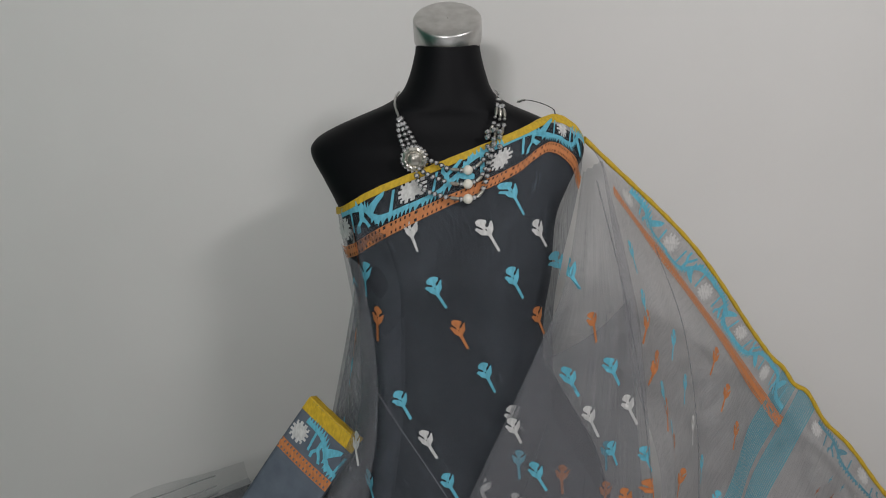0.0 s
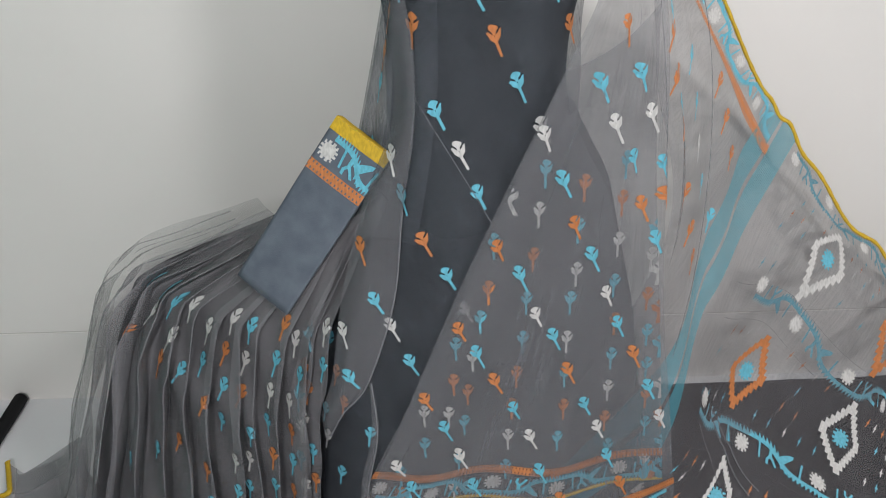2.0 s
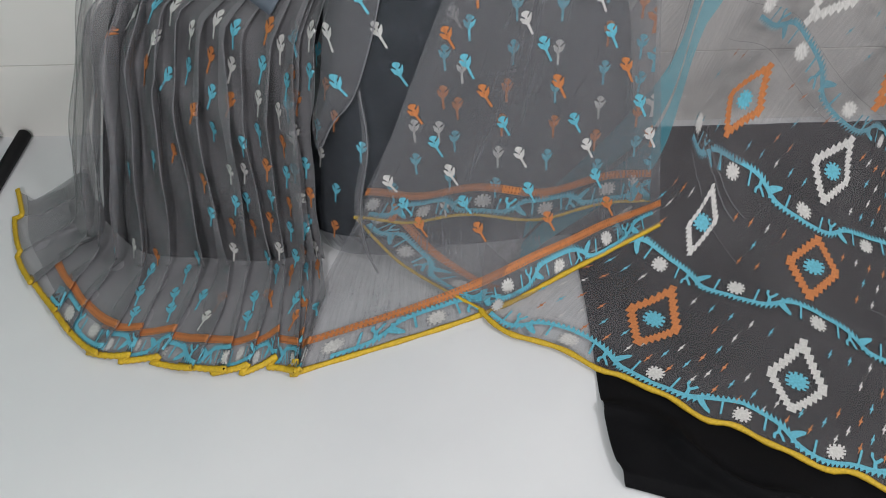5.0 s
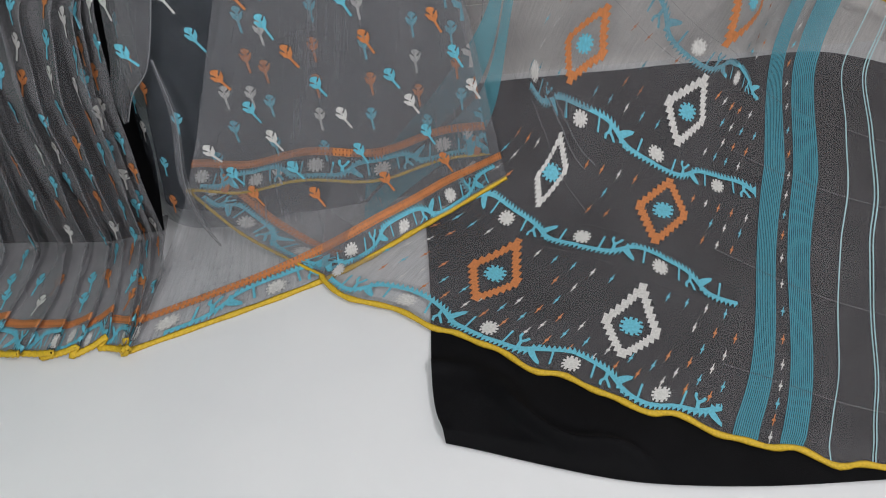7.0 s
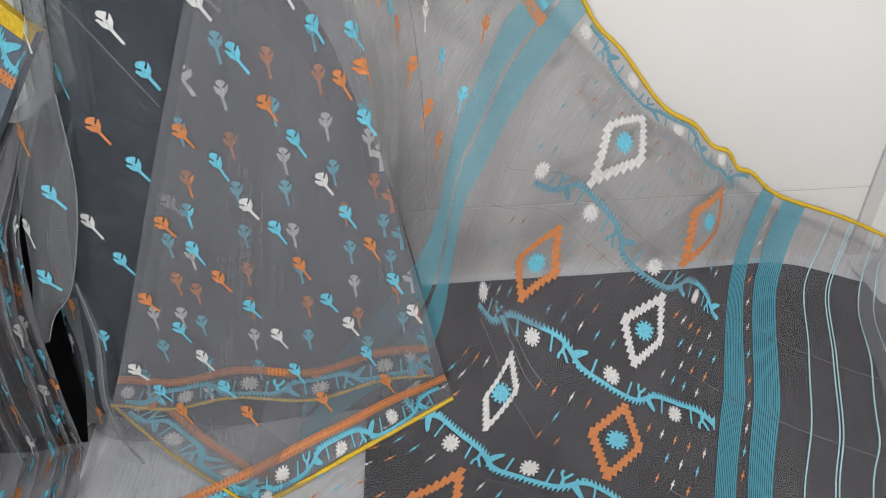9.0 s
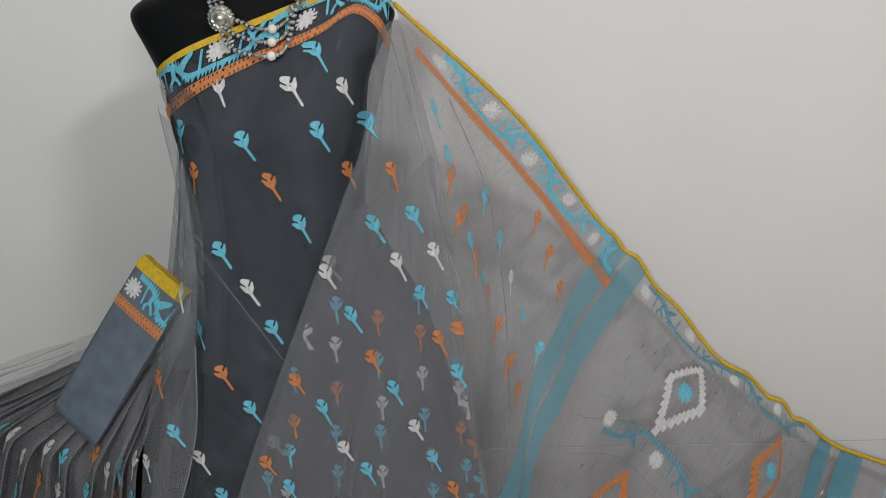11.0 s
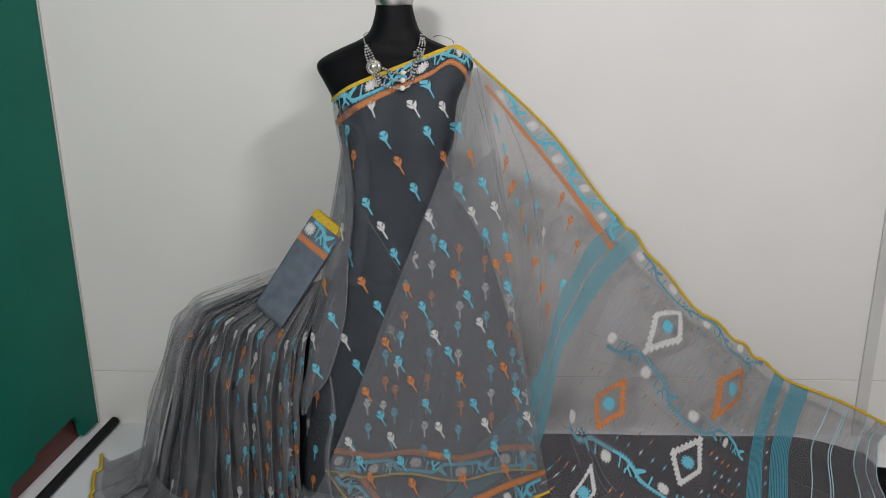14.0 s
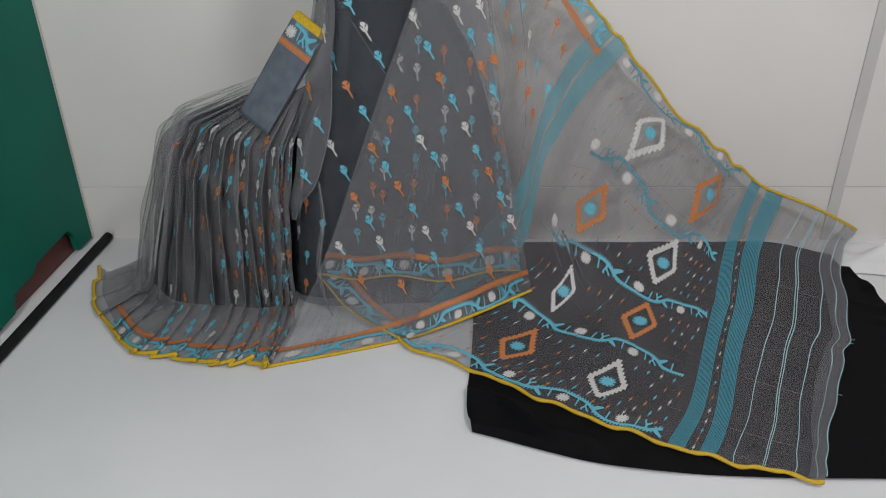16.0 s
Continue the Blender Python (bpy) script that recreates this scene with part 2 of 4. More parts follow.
    def lay_ring(self, name, u0, v0, ring, material, lift=0.0018, steps=None):
        f1, f2 = steps or self.frame_at(u0, v0, False)
        f1, f2 = np.asarray(f1), np.asarray(f2)
        verts = [self.at(*(np.array((u0, v0)) + a * f1 + b * f2), lift) for pair in ring for a, b in pair]
        n = len(ring)
        faces = [[2 * k, 2 * ((k + 1) % n), 2 * ((k + 1) % n) + 1, 2 * k + 1] for k in range(n)]
        return mesh_object(name, verts, faces, material, self.ob, smooth=False)

    def inset_v(self, u, v0, sign, d):
        """The v that lies d metres from v0, measured on the cloth."""
        total, v, p = 0.0, v0, self.sample(self.g, u, v0)
        step = 0.004 * sign
        while total < abs(d) and 0 <= v + step <= 1:
            q = self.sample(self.g, u, v + step)
            l = float(np.linalg.norm(q - p))
            if total + l >= abs(d):
                return v + step * (abs(d) - total) / max(l, 1e-9)
            total, v, p = total + l, v + step, q
        return v

    def inset_u(self, u0, sign, d, v):
        total, u, p = 0.0, u0, self.sample(self.g, u0, v)
        step = 0.004 * sign
        while total < abs(d) and 0 <= u + step <= 1:
            q = self.sample(self.g, u + step, v)
            l = float(np.linalg.norm(q - p))
            if total + l >= abs(d):
                return u + step * (abs(d) - total) / max(l, 1e-9)
            total, u, p = total + l, u + step, q
        return u

    def ribbon(self, name, line, width, material, lift=0.002, label="", thick=0.0):
        """A strip along a line of (u, v); width in metres towards growing v or u, given by pairs of lines."""
        verts, faces = [], []
        for (ua, va), (ub, vb) in line:
            verts += [self.at(ua, va, lift), self.at(ub, vb, lift)]
        for k in range(len(line) - 1):
            faces.append([2 * k, 2 * k + 1, 2 * k + 3, 2 * k + 2])
        return mesh_object(name, verts, faces, material, self.ob, label)


def piping(name, points, radius, material, parent, label=""):
    """A rounded, slightly uneven cord along points."""
    pts = np.asarray(points)
    n, k = len(pts), 6
    tan = np.gradient(pts, axis=0)
    tan /= np.maximum(np.linalg.norm(tan, axis=1, keepdims=True), 1e-9)
    side = np.cross(tan, np.array([0.05, -0.6, 0.8]))
    side /= np.maximum(np.linalg.norm(side, axis=1, keepdims=True), 1e-9)
    up = np.cross(side, tan)
    verts, faces = [], []
    for i in range(n):
        for j in range(k):
            a = 2 * math.pi * j / k
            r = radius * (1 + 0.12 * math.sin(i * 1.7))
            verts.append(pts[i] + side[i] * math.cos(a) * r + up[i] * math.sin(a) * r * 0.5)
    for i in range(n - 1):
        for j in range(k):
            faces.append([i * k + j, i * k + (j + 1) % k, (i + 1) * k + (j + 1) % k, (i + 1) * k + j])
    return mesh_object(name, verts, faces, material, parent, label)


# ---- woven shapes, in metres; the second number grows downwards ----
TULIP = [
    [(-0.0070, -0.0180), (-0.0060, -0.0225), (-0.0010, -0.0245), (0.0040, -0.0225), (0.0080, -0.0195), (0.0070, -0.0164), (0.0030, -0.0132), (0.0020, -0.0080), (-0.0020, -0.0080), (-0.0025, -0.0125)],
    [(-0.0115, -0.0130), (-0.0080, -0.0148), (-0.0040, -0.0102), (-0.0010, -0.0090), (0.0010, -0.0020), (0.0000, 0.0040), (-0.0030, 0.0010), (-0.0080, -0.0030), (-0.0090, -0.0080)],
    [(0.0115, -0.0160), (0.0098, -0.0090), (0.0085, -0.0040), (0.0040, 0.0010), (0.0015, 0.0040), (-0.0005, -0.0020), (0.0010, -0.0090), (0.0050, -0.0106), (0.0090, -0.0148)],
    [(-0.0018, 0.0010), (0.0024, 0.0010), (0.0050, 0.0250), (0.0012, 0.0255)],
]
TICK = [[(0.0, -0.0100), (0.0014, -0.0090), (0.0014, -0.0026), (0.0034, -0.0022), (0.0031, 0.0012), (0.0008, 0.0016), (0.0, 0.0100), (-0.0014, 0.0090), (-0.0014, 0.0026), (-0.0034, 0.0022), (-0.0031, -0.0012), (-0.0008, -0.0016)]]


def star(r):
    """A stepped woven rosette: eight square prongs about a block."""
    half = [(0.10, 0.72), (0.10, 1.0), (0.42, 1.0), (0.42, 0.66), (0.62, 0.66), (0.62, 0.84), (0.80, 0.84), (0.80, 0.50), (0.66, 0.50), (0.66, 0.36), (1.0, 0.36), (1.0, 0.09), (0.74, 0.09)]
    right = half + [(x, -y) for x, y in reversed(half)]
    return [[(x * r, y * r) for x, y in right + [(-x, -y) for x, y in right]]]


def diamond(w, h, band, teeth=8):
    """A hollow diamond of woven stair steps: pairs of outer and inner points all round, as one band."""
    ring = []
    corners = [(0, -h), (w, 0), (0, h), (-w, 0)]
    f = 1 - band / (w * h / math.hypot(w, h))
    for (x0, y0), (x1, y1) in zip(corners, corners[1:] + corners[:1]):
        for k in range(teeth):
            q0, q1 = k / teeth, (k + 1) / teeth
            xa, ya, xb, yb = x0 + (x1 - x0) * q0, y0 + (y1 - y0) * q0, x0 + (x1 - x0) * q1, y0 + (y1 - y0) * q1
            # each step runs out past the slanting line and drops back to it
            if abs(xb) > abs(xa):
                ox, oy = xa + (xb - xa) * 1.05, ya - (yb - ya) * 0.10
            else:
                ox, oy = xa - (xb - xa) * 0.05, ya + (yb - ya) * 1.10
            ring.append(((xa, ya), (xa * f, ya * f)))
            ring.append(((ox, oy), (ox * f, oy * f)))
    return ring


def vine(unit, f=1):
    """One length of the creeper border, from rosette to rosette: a saw-toothed stem that crosses over between them,
    two stalks, a forked leaf and a broad one. The second number is 0 on the border's middle line."""
    n = 19
    stem = lambda q: -0.0175 * f * math.tanh(2.3 * math.cos(math.pi * q)) / math.tanh(2.3)
    polys = []
    for k in range(n):
        q0, q1 = k / n, (k + 1) / n
        y0, y1 = stem(q0), stem(q1)
        t = 0.0034 + 0.30 * abs(y1 - y0)
        polys.append([(unit * q0, y0 - t), (unit * q1, y1 - t), (unit * q1, y1 + t), (unit * q0, y0 + t)])
        side = -f if q0 < 0.5 else f
        polys.append([(unit * q0 + 0.0003, y0 + 0.8 * t * side), (unit * q1 - 0.0006, y1 + 0.8 * t * side), (unit * q0 + 0.0012, y0 + (t + 0.0078) * side)])
    for q, far in ((0.235, 0.015), (0.765, -0.015)):
        x, y = unit * q, stem(q)
        polys.append([(x - 0.0019, y), (x + 0.0019, y), (x + 0.0052, far * f), (x + 0.0016, far * f)])
    x, y = unit * 0.40, stem(0.40)
    polys.append([(x - 0.0035, y), (x + 0.0035, y), (x + 0.0022, 0.006 * f), (x - 0.0035, 0.007 * f)])
    polys.append([(x - 0.0035, 0.004 * f), (x + 0.0008, 0.006 * f), (x - 0.0035, 0.012 * f), (x - 0.0030, 0.0205 * f), (x - 0.0075, 0.0200 * f), (x - 0.0085, 0.011 * f)])
    polys.append([(x - 0.0010, 0.007 * f), (x + 0.0026, 0.003 * f), (x + 0.0078, 0.0095 * f), (x + 0.0135, 0.0190 * f), (x + 0.0092, 0.0205 * f), (x + 0.0040, 0.0120 * f)])
    x = unit * 0.57
    polys.append([(x - 0.0130, stem(0.49)), (x - 0.001, stem(0.55)), (x + 0.0085, -0.0055 * f), (x + 0.0150, -0.0125 * f), (x + 0.0160, -0.0195 * f), (x + 0.0075, -0.0170 * f), (x - 0.0035, -0.0105 * f)])
    polys.append([(x + 0.0000, stem(0.56)), (x + 0.0045, stem(0.59)), (x + 0.0090, 0.022 * f), (x + 0.0055, 0.021 * f)])
    return polys


def border_on(cloth, edge, inward, length, faded=False, first=0.0, orange=True, off=0.0, unit=0.145, start=0.0, stop=1.0, wide=1.0):
    """The saree's border along an edge: edge(t) gives (u, v), inward(t, d) the (u, v) d metres in from it.
    Rows of rosettes and creeper between, a laddered orange band inside."""
    def mapped(name, polys, material, t0, label="", lift=0.002):
        verts, faces = [], []
        for i, poly in enumerate(polys):
            faces.append(list(range(len(verts), len(verts) + len(poly))))
            for a, b in poly:
                t = t0 + a / length
                verts.append(cloth.at(*inward(min(max(t, 0), 1), b * wide), lift + 0.00005 * i))
        return mesh_object(name, verts, faces, material, cloth.ob, label, smooth=False)

    t, f = start + first / length, 1
    while t < stop - 0.4 * unit / length:
        keep, cloth.reverse_above = cloth.reverse_above, 99.0
        mapped("border_rosette", [[(a, b + 0.0315 + 0.0045 * f + off) for a, b in star(0.0156)[0]]], M_WHITE, t)
        cloth.reverse_above = keep
        mapped("border_creeper", [[(a, b + 0.0315 + off) for a, b in p] for p in vine(unit, f)], M_BLUE, t)
        t, f = t + unit / length, -f
    if orange:
        m = int((stop - start) * length / 0.0022)
        rows = [d + off for d in (0.0590, 0.0606, 0.0645, 0.0712, 0.0751, 0.0767)]
        verts = [cloth.at(*inward(start + (stop - start) * k / m, d * wide), 0.0022) for k in range(m + 1) for d in rows]
        faces = []
        for k in range(m):
            for r in ((0, 1, 2, 3, 4) if k % 3 else (0, 2, 4)):
                faces.append([6 * k + r, 6 * k + r + 1, 6 * k + r + 7, 6 * k + r + 6])
        mesh_object("orange_ladder", verts, faces, M_ORANGE, cloth.ob)


# ---- the room ----
WALL_Y = 1.385
structure("floor", box_bm(-2.2, 3.2, -3.2, 1.6, -0.1, 0.0), M_FLOOR, "smooth white floor cover, slightly marked")
structure("wall_north", box_bm(-2.3, 3.3, WALL_Y, WALL_Y + 0.15, 0.199, 2.7), M_WALL, "plain off-white painted wall")
structure("baseboard", box_bm(-2.3, 3.3, WALL_Y, WALL_Y + 0.15, 0.0, 0.1955, 0.001), M_WALL, "off-white skirting panels under a thin joint")
structure("trim_joint", box_bm(-2.3, 3.3, WALL_Y + 0.002, WALL_Y + 0.14, 0.1955, 0.199), M_GROUT, "thin grey joint above the skirting")
structure("wall_south", box_bm(-2.3, 3.3, -3.35, -3.2, 0.0, 2.7), M_WALL, "plain off-white wall behind")
structure("wall_east", box_bm(3.2, 3.35, -3.2, WALL_Y, 0.0, 2.7), M_WALL, "plain off-white side wall")
structure("wall_west", box_bm(-2.35, -2.2, -3.2, WALL_Y, 0.0, 2.7), M_WALL, "plain off-white side wall")
structure("ceiling", box_bm(-2.3, 3.3, -3.3, WALL_Y + 0.15, 2.7, 2.8), M_WALL, "plain white ceiling")
structure("trim_strip", box_bm(1.515, 1.553, WALL_Y - 0.008, WALL_Y + 0.01, 0.0, 2.7, 0.002), M_STRIP, "narrow grey vertical strip on the wall")

# ---- mannequin ----
# z, centre x, half width, front y, back y
TORSO = [
    (0.0, 0.08, 0.05, 1.00, 1.10), (0.03, 0.08, 0.05, 1.00, 1.10), (0.05, 0.08, 0.02, 1.03, 1.07), (0.55, 0.08, 0.02, 1.03, 1.07),
    (0.60, 0.08, 0.10, 0.98, 1.13), (0.70, 0.08, 0.150, 0.955, 1.17), (0.82, 0.08, 0.145, 0.955, 1.17), (0.90, 0.075, 0.135, 0.955, 1.155), (0.97, 0.07, 0.138, 0.948, 1.15),
    (1.04, 0.068, 0.148, 0.932, 1.155), (1.08, 0.066, 0.152, 0.942, 1.16), (1.125, 0.064, 0.160, 0.960, 1.165), (1.17, 0.062, 0.182, 0.985, 1.165),
    (1.205, 0.061, 0.202, 1.010, 1.165), (1.225, 0.061, 0.199, 1.020, 1.165), (1.243, 0.061, 0.172, 1.030, 1.160), (1.262, 0.062, 0.130, 1.035, 1.155), (1.278, 0.062, 0.092, 1.035, 1.150),
    (1.295, 0.062, 0.068, 1.037, 1.148), (1.32, 0.063, 0.056, 1.040, 1.145), (1.352, 0.063, 0.0475, 1.044, 1.137), (1.368, 0.063, 0.046, 1.046, 1.135),
]


def torso_section(z):
    zs = [r[0] for r in TORSO]
    return [float(np.interp(z, zs, [r[k] for r in TORSO])) for k in range(1, 5)]


def mannequin():
    n = 48
    rows = catmull(np.array(TORSO), 4)
    verts, faces, slots = [], [], []
    for z, cx, hw, yf, yb in rows:
        yc, hd = (yf + yb) / 2, (yb - yf) / 2
        for k in range(n):
            a = 2 * math.pi * k / n
            c, s = math.cos(a), math.sin(a)
            e = 0.85 if hw > 0.1 else 1.0
            verts.append((cx + hw * math.copysign(abs(c) ** e, c), yc + hd * math.copysign(abs(s) ** e, s), z))
    # the metal cap on the neck
    ct, st = math.cos(radians(31)), math.sin(radians(31))
    for r, h in ((0.0470, -0.012), (0.0490, -0.011), (0.0490, 0.018), (0.0478, 0.0205), (0.045, 0.0215), (0.020, 0.0218), (0.001, 0.0218)):
        for k in range(n):
            a = 2 * math.pi * k / n
            q = r * math.sin(a)
            verts.append((0.063 + r * math.cos(a), 1.0895 + q * ct - h * st, 1.381 + h * ct + q * st))
    total = len(verts) // n
    for i in range(total - 1):
        for k in range(n):
            faces.append([i * n + k, i * n + (k + 1) % n, (i + 1) * n + (k + 1) % n, (i + 1) * n + k])
            slots.append(1 if i >= len(rows) - 1 else 0)
    ob = mesh_object("mannequin", verts, faces, [mottled("matt_black_shell", (0.004, 0.004, 0.005), (0.006, 0.006, 0.007), 6.0, 0.55, fine=90.0, bump_s=0.05, spec=0.13), M_SILVER], slots=slots)
    return tagged(ob, "headless matt black display mannequin with a worn silver neck cap", "mannequin")


mannequin()

# ---- black underskirt under the saree ----
# z, left x, right x, front y
SKIRT = [(0.0, -0.255, 0.45, 0.955), (0.2, -0.225, 0.43, 0.96), (0.44, -0.180, 0.385, 0.96), (0.72, -0.075, 0.305, 0.96), (0.84, -0.050, 0.235, 0.96)]


def skirt_row(z):
    zs = [r[0] for r in SKIRT]
    return [float(np.interp(z, zs, [r[k] for r in SKIRT])) for k in range(1, 4)]


def underskirt():
    nz, n = 30, 72
    verts = []
    for i in range(nz + 1):
        z = 0.003 + 0.84 * i / nz
        xl, xr, yf = skirt_row(z)
        cx, hw, yb = (xl + xr) / 2, (xr - xl) / 2, 1.20
        for k in range(n):
            a = 2 * math.pi * k / n
            wave = 1 + 0.03 * (1 - i / nz) * math.sin(7 * a + 1)
            verts.append((cx + hw * wave * math.cos(a), (yf + yb) / 2 + (yb - yf) / 2 * wave * math.copysign(abs(math.sin(a)) ** 0.8, math.sin(a)), z))
    faces = [[i * n + k, i * n + (k + 1) % n, (i + 1) * n + (k + 1) % n, (i + 1) * n + k] for i in range(nz) for k in range(n)]
    return tagged(mesh_object("underskirt", verts, faces, M_BLACK), "long black cotton underskirt on the mannequin", "underskirt")


underskirt()

# ---- the saree ----
saree = thing("saree", "sheer grey saree with woven motifs and yellow piping, draped on mannequin", "saree")


def front_y(x, z):
    """How far forward the draped body stands at a place of the front."""
    if z > 0.84:
        cx, hw, yf, yb = torso_section(z)
    else:
        xl, xr, yf = skirt_row(z)
        cx, hw, yb = (xl + xr) / 2, (xr - xl) / 2, 1.20
        yf -= 0.0
    q = min(abs((x - cx) / max(hw, 0.01)), 1.0)
    return (yf + yb) / 2 - (yb - yf) / 2 * (1 - q ** 2.4) ** (1 / 2.2)


# body wrap: from the slanting top edge at the bust down to the floor
def body_grid():
    nu, nv = 60, 120
    g = np.zeros((nv + 1, nu + 1, 3))
    top = catmull([(-0.100, 1.132), (-0.04, 1.170), (0.05, 1.205), (0.14, 1.238), (0.212, 1.262), (0.245, 1.250), (0.262, 1.228)], 12)
    for i in range(nu + 1):
        s = i / nu
        xt, zt = top[int(round(s * (len(top) - 1)))]
        for j in range(nv + 1):
            v = j / nv
            z = zt + (0.02 - zt) * v
            zz = min(z, 0.84)
            xl, xr, _ = skirt_row(zz)
            k = smooth01((zt - z) / (0.15 + 0.13 * s))
            a, b = xl - 0.020, xr - 0.02
            x = xt * (1 - k) + (a + (b - a) * s) * k
            lower = 0.914 + 0.20 * max(0.0, x + 0.03) - 0.004 * math.sin(s * 17 + v * 3) + 2.0 * max(0.0, 0.16 - s) ** 1.6
            upper = front_y(x, max(z, 0.9)) - 0.012
            w = smooth01((1.06 - z) / 0.16)
            y = upper * (1 - w) + lower * w
            g[j, i] = (x, y, z)
    for _ in range(6):
        g[:, 1:-1, 1] = (g[:, :-2, 1] + 2 * g[:, 1:-1, 1] + g[:, 2:, 1]) / 4
        g[1:-1, :, 1] = (g[:-2, :, 1] + 2 * g[1:-1, :, 1] + g[2:, :, 1]) / 4
    return g


body = Cloth("body_wrap", body_grid(), M_WRAP, saree, "single sheer grey layer over the black underskirt", flip=-1)

# front fall: the sheer layer with the slanting left edge, reaching the floor
F0 = [(0.245, 0.96, 1.20), (0.255, 0.96, 1.205), (0.265, 0.97, 1.21), (0.275, 0.99, 1.21)]
FA = [(0.222, 0.925, 1.06), (0.25, 0.925, 1.06), (0.285, 0.935, 1.06), (0.315, 0.965, 1.06)]
F1 = [(0.182, 0.917, 0.95), (0.24, 0.918, 0.95), (0.295, 0.93, 0.945), (0.340, 0.955, 0.935)]
F2 = [(0.047, 0.915, 0.613), (0.16, 0.922, 0.60), (0.28, 0.932, 0.58), (0.388, 0.945, 0.555)]
F3 = [(-0.108, 0.890, 0.200), (0.08, 0.903, 0.22), (0.27, 0.920, 0.26), (0.435, 0.925, 0.295)]
F4 = [(-0.195, 0.865, 0.030), (0.08, 0.875, 0.07), (0.28, 0.897, 0.10), (0.462, 0.92, 0.15)]
F5 = [(-0.228, 0.76, 0.010), (0.09, 0.81, 0.014), (0.30, 0.87, 0.035), (0.474, 0.925, 0.10)]
F6 = [(-0.255, 0.628, 0.005), (0.10, 0.753, 0.006), (0.29, 0.850, 0.020), (0.480, 0.928, 0.066)]
fall_net = net([F0, FA, F1, F2, F3, F4, F5, F6], 16, 16)
vv = np.linspace(0, 1, fall_net.shape[0])[:, None]
uu = np.linspace(0, 1, fall_net.shape[1])[None, :]
fall_net[..., 1] -= 0.006 * np.sin(uu * 21 + 2 * vv) * smooth01((0.9 - vv) * 3)
fall = Cloth("front_fall", fall_net, M_GAUZE, saree, "sheer grey front fall, rosette border along its hem", flip=-1)

# pallu: fans from the shoulder, past the wall, down to the floor
P0 = [(0.275, 0.985, 1.200), (0.275, 0.99, 1.205), (0.273, 1.00, 1.210), (0.270, 1.03, 1.218), (0.266, 1.06, 1.224), (0.264, 1.085, 1.228)]
P1 = [(0.325, 0.95, 0.93), (0.34, 0.97, 0.95), (0.365, 1.01, 0.98), (0.40, 1.08, 1.00), (0.435, 1.16, 1.01), (0.475, 1.21, 1.03)]
P2 = [(0.375, 0.95, 0.60), (0.40, 0.97, 0.63), (0.43, 1.02, 0.68), (0.49, 1.11, 0.75), (0.575, 1.21, 0.80), (0.645, 1.30, 0.815)]
P3 = [(0.10, 0.775, 0.012), (0.25, 0.93, 0.06), (0.44, 0.965, 0.20), (0.52, 1.03, 0.38), (0.62, 1.15, 0.57), (0.765, 1.325, 0.685)]
P4 = [(0.32, 0.605, 0.006), (0.428, 0.736, 0.006), (0.575, 0.94, 0.05), (0.669, 1.10, 0.245), (0.829, 1.20, 0.440), (0.925, 1.335, 0.497)]
P5 = [(0.57, 0.437, 0.006), (0.651, 0.576, 0.008), (0.784, 0.838, 0.014), (0.893, 1.063, 0.080), (1.032, 1.197, 0.255), (1.10, 1.34, 0.352)]
P6 = [(0.82, 0.305, 0.006), (0.875, 0.455, 0.008), (0.955, 0.720, 0.020), (1.03, 0.95, 0.050), (1.15, 1.235, 0.095), (1.25, 1.342, 0.235)]
P7 = [(1.045, 0.232, 0.006), (1.115, 0.36, 0.006), (1.24, 0.60, 0.008), (1.35, 0.80, 0.014), (1.47, 1.13, 0.035), (1.60, 1.335, 0.065)]
pallu_net = net([P0, P1, P2, P3, P4, P5, P6, P7], 16, 22)
PV, PU = pallu_net.shape[0] - 1, pallu_net.shape[1] - 1
vv = np.linspace(0, 1, PV + 1)[:, None]
uu = np.linspace(0, 1, PU + 1)[None, :]
fold = np.sin(uu * 27 + 4 * vv) * smooth01((0.95 - uu) * 5) * smooth01((0.62 - vv) * 3) * smooth01(vv * 6)
pallu_net[..., 1] -= 0.008 * fold
pallu_net[..., 2] += 0.004 * np.sin(uu * 9 + vv * 23) * smooth01((vv - 0.4) * 4) * (uu < 0.98)
scallop = np.sin(vv * 62 + 1.5 * np.sin(vv * 17)) * smooth01((vv - 0.25) * 5)
pallu_net[..., 2] += 0.0075 * scallop * smooth01((uu - 0.93) * 14)
pallu_net[..., 1] += 0.006 * np.sin(vv * 75) * smooth01((0.05 - uu) * 20) * smooth01((vv - 0.43) * 20)
end = smooth01((vv - 0.955) * 22)
pallu_net[..., 0] += end * (0.005 * np.sin(uu * 19 + 0.6) + 0.003 * np.sin(uu * 47) + 0.012 * np.exp(-((uu - 0.56) / 0.035) ** 2))
pallu_net[..., 2] += end * (0.006 + 0.006 * np.sin(uu * 31)) * smooth01(uu * 8)
pallu_net[..., 1] += 0.004 * np.sin(vv * 131 + 1.0) * smooth01((0.04 - uu) * 25) * smooth01((vv - 0.5) * 12)
pallu_net[..., 2] = np.maximum(pallu_net[..., 2], 0.012)
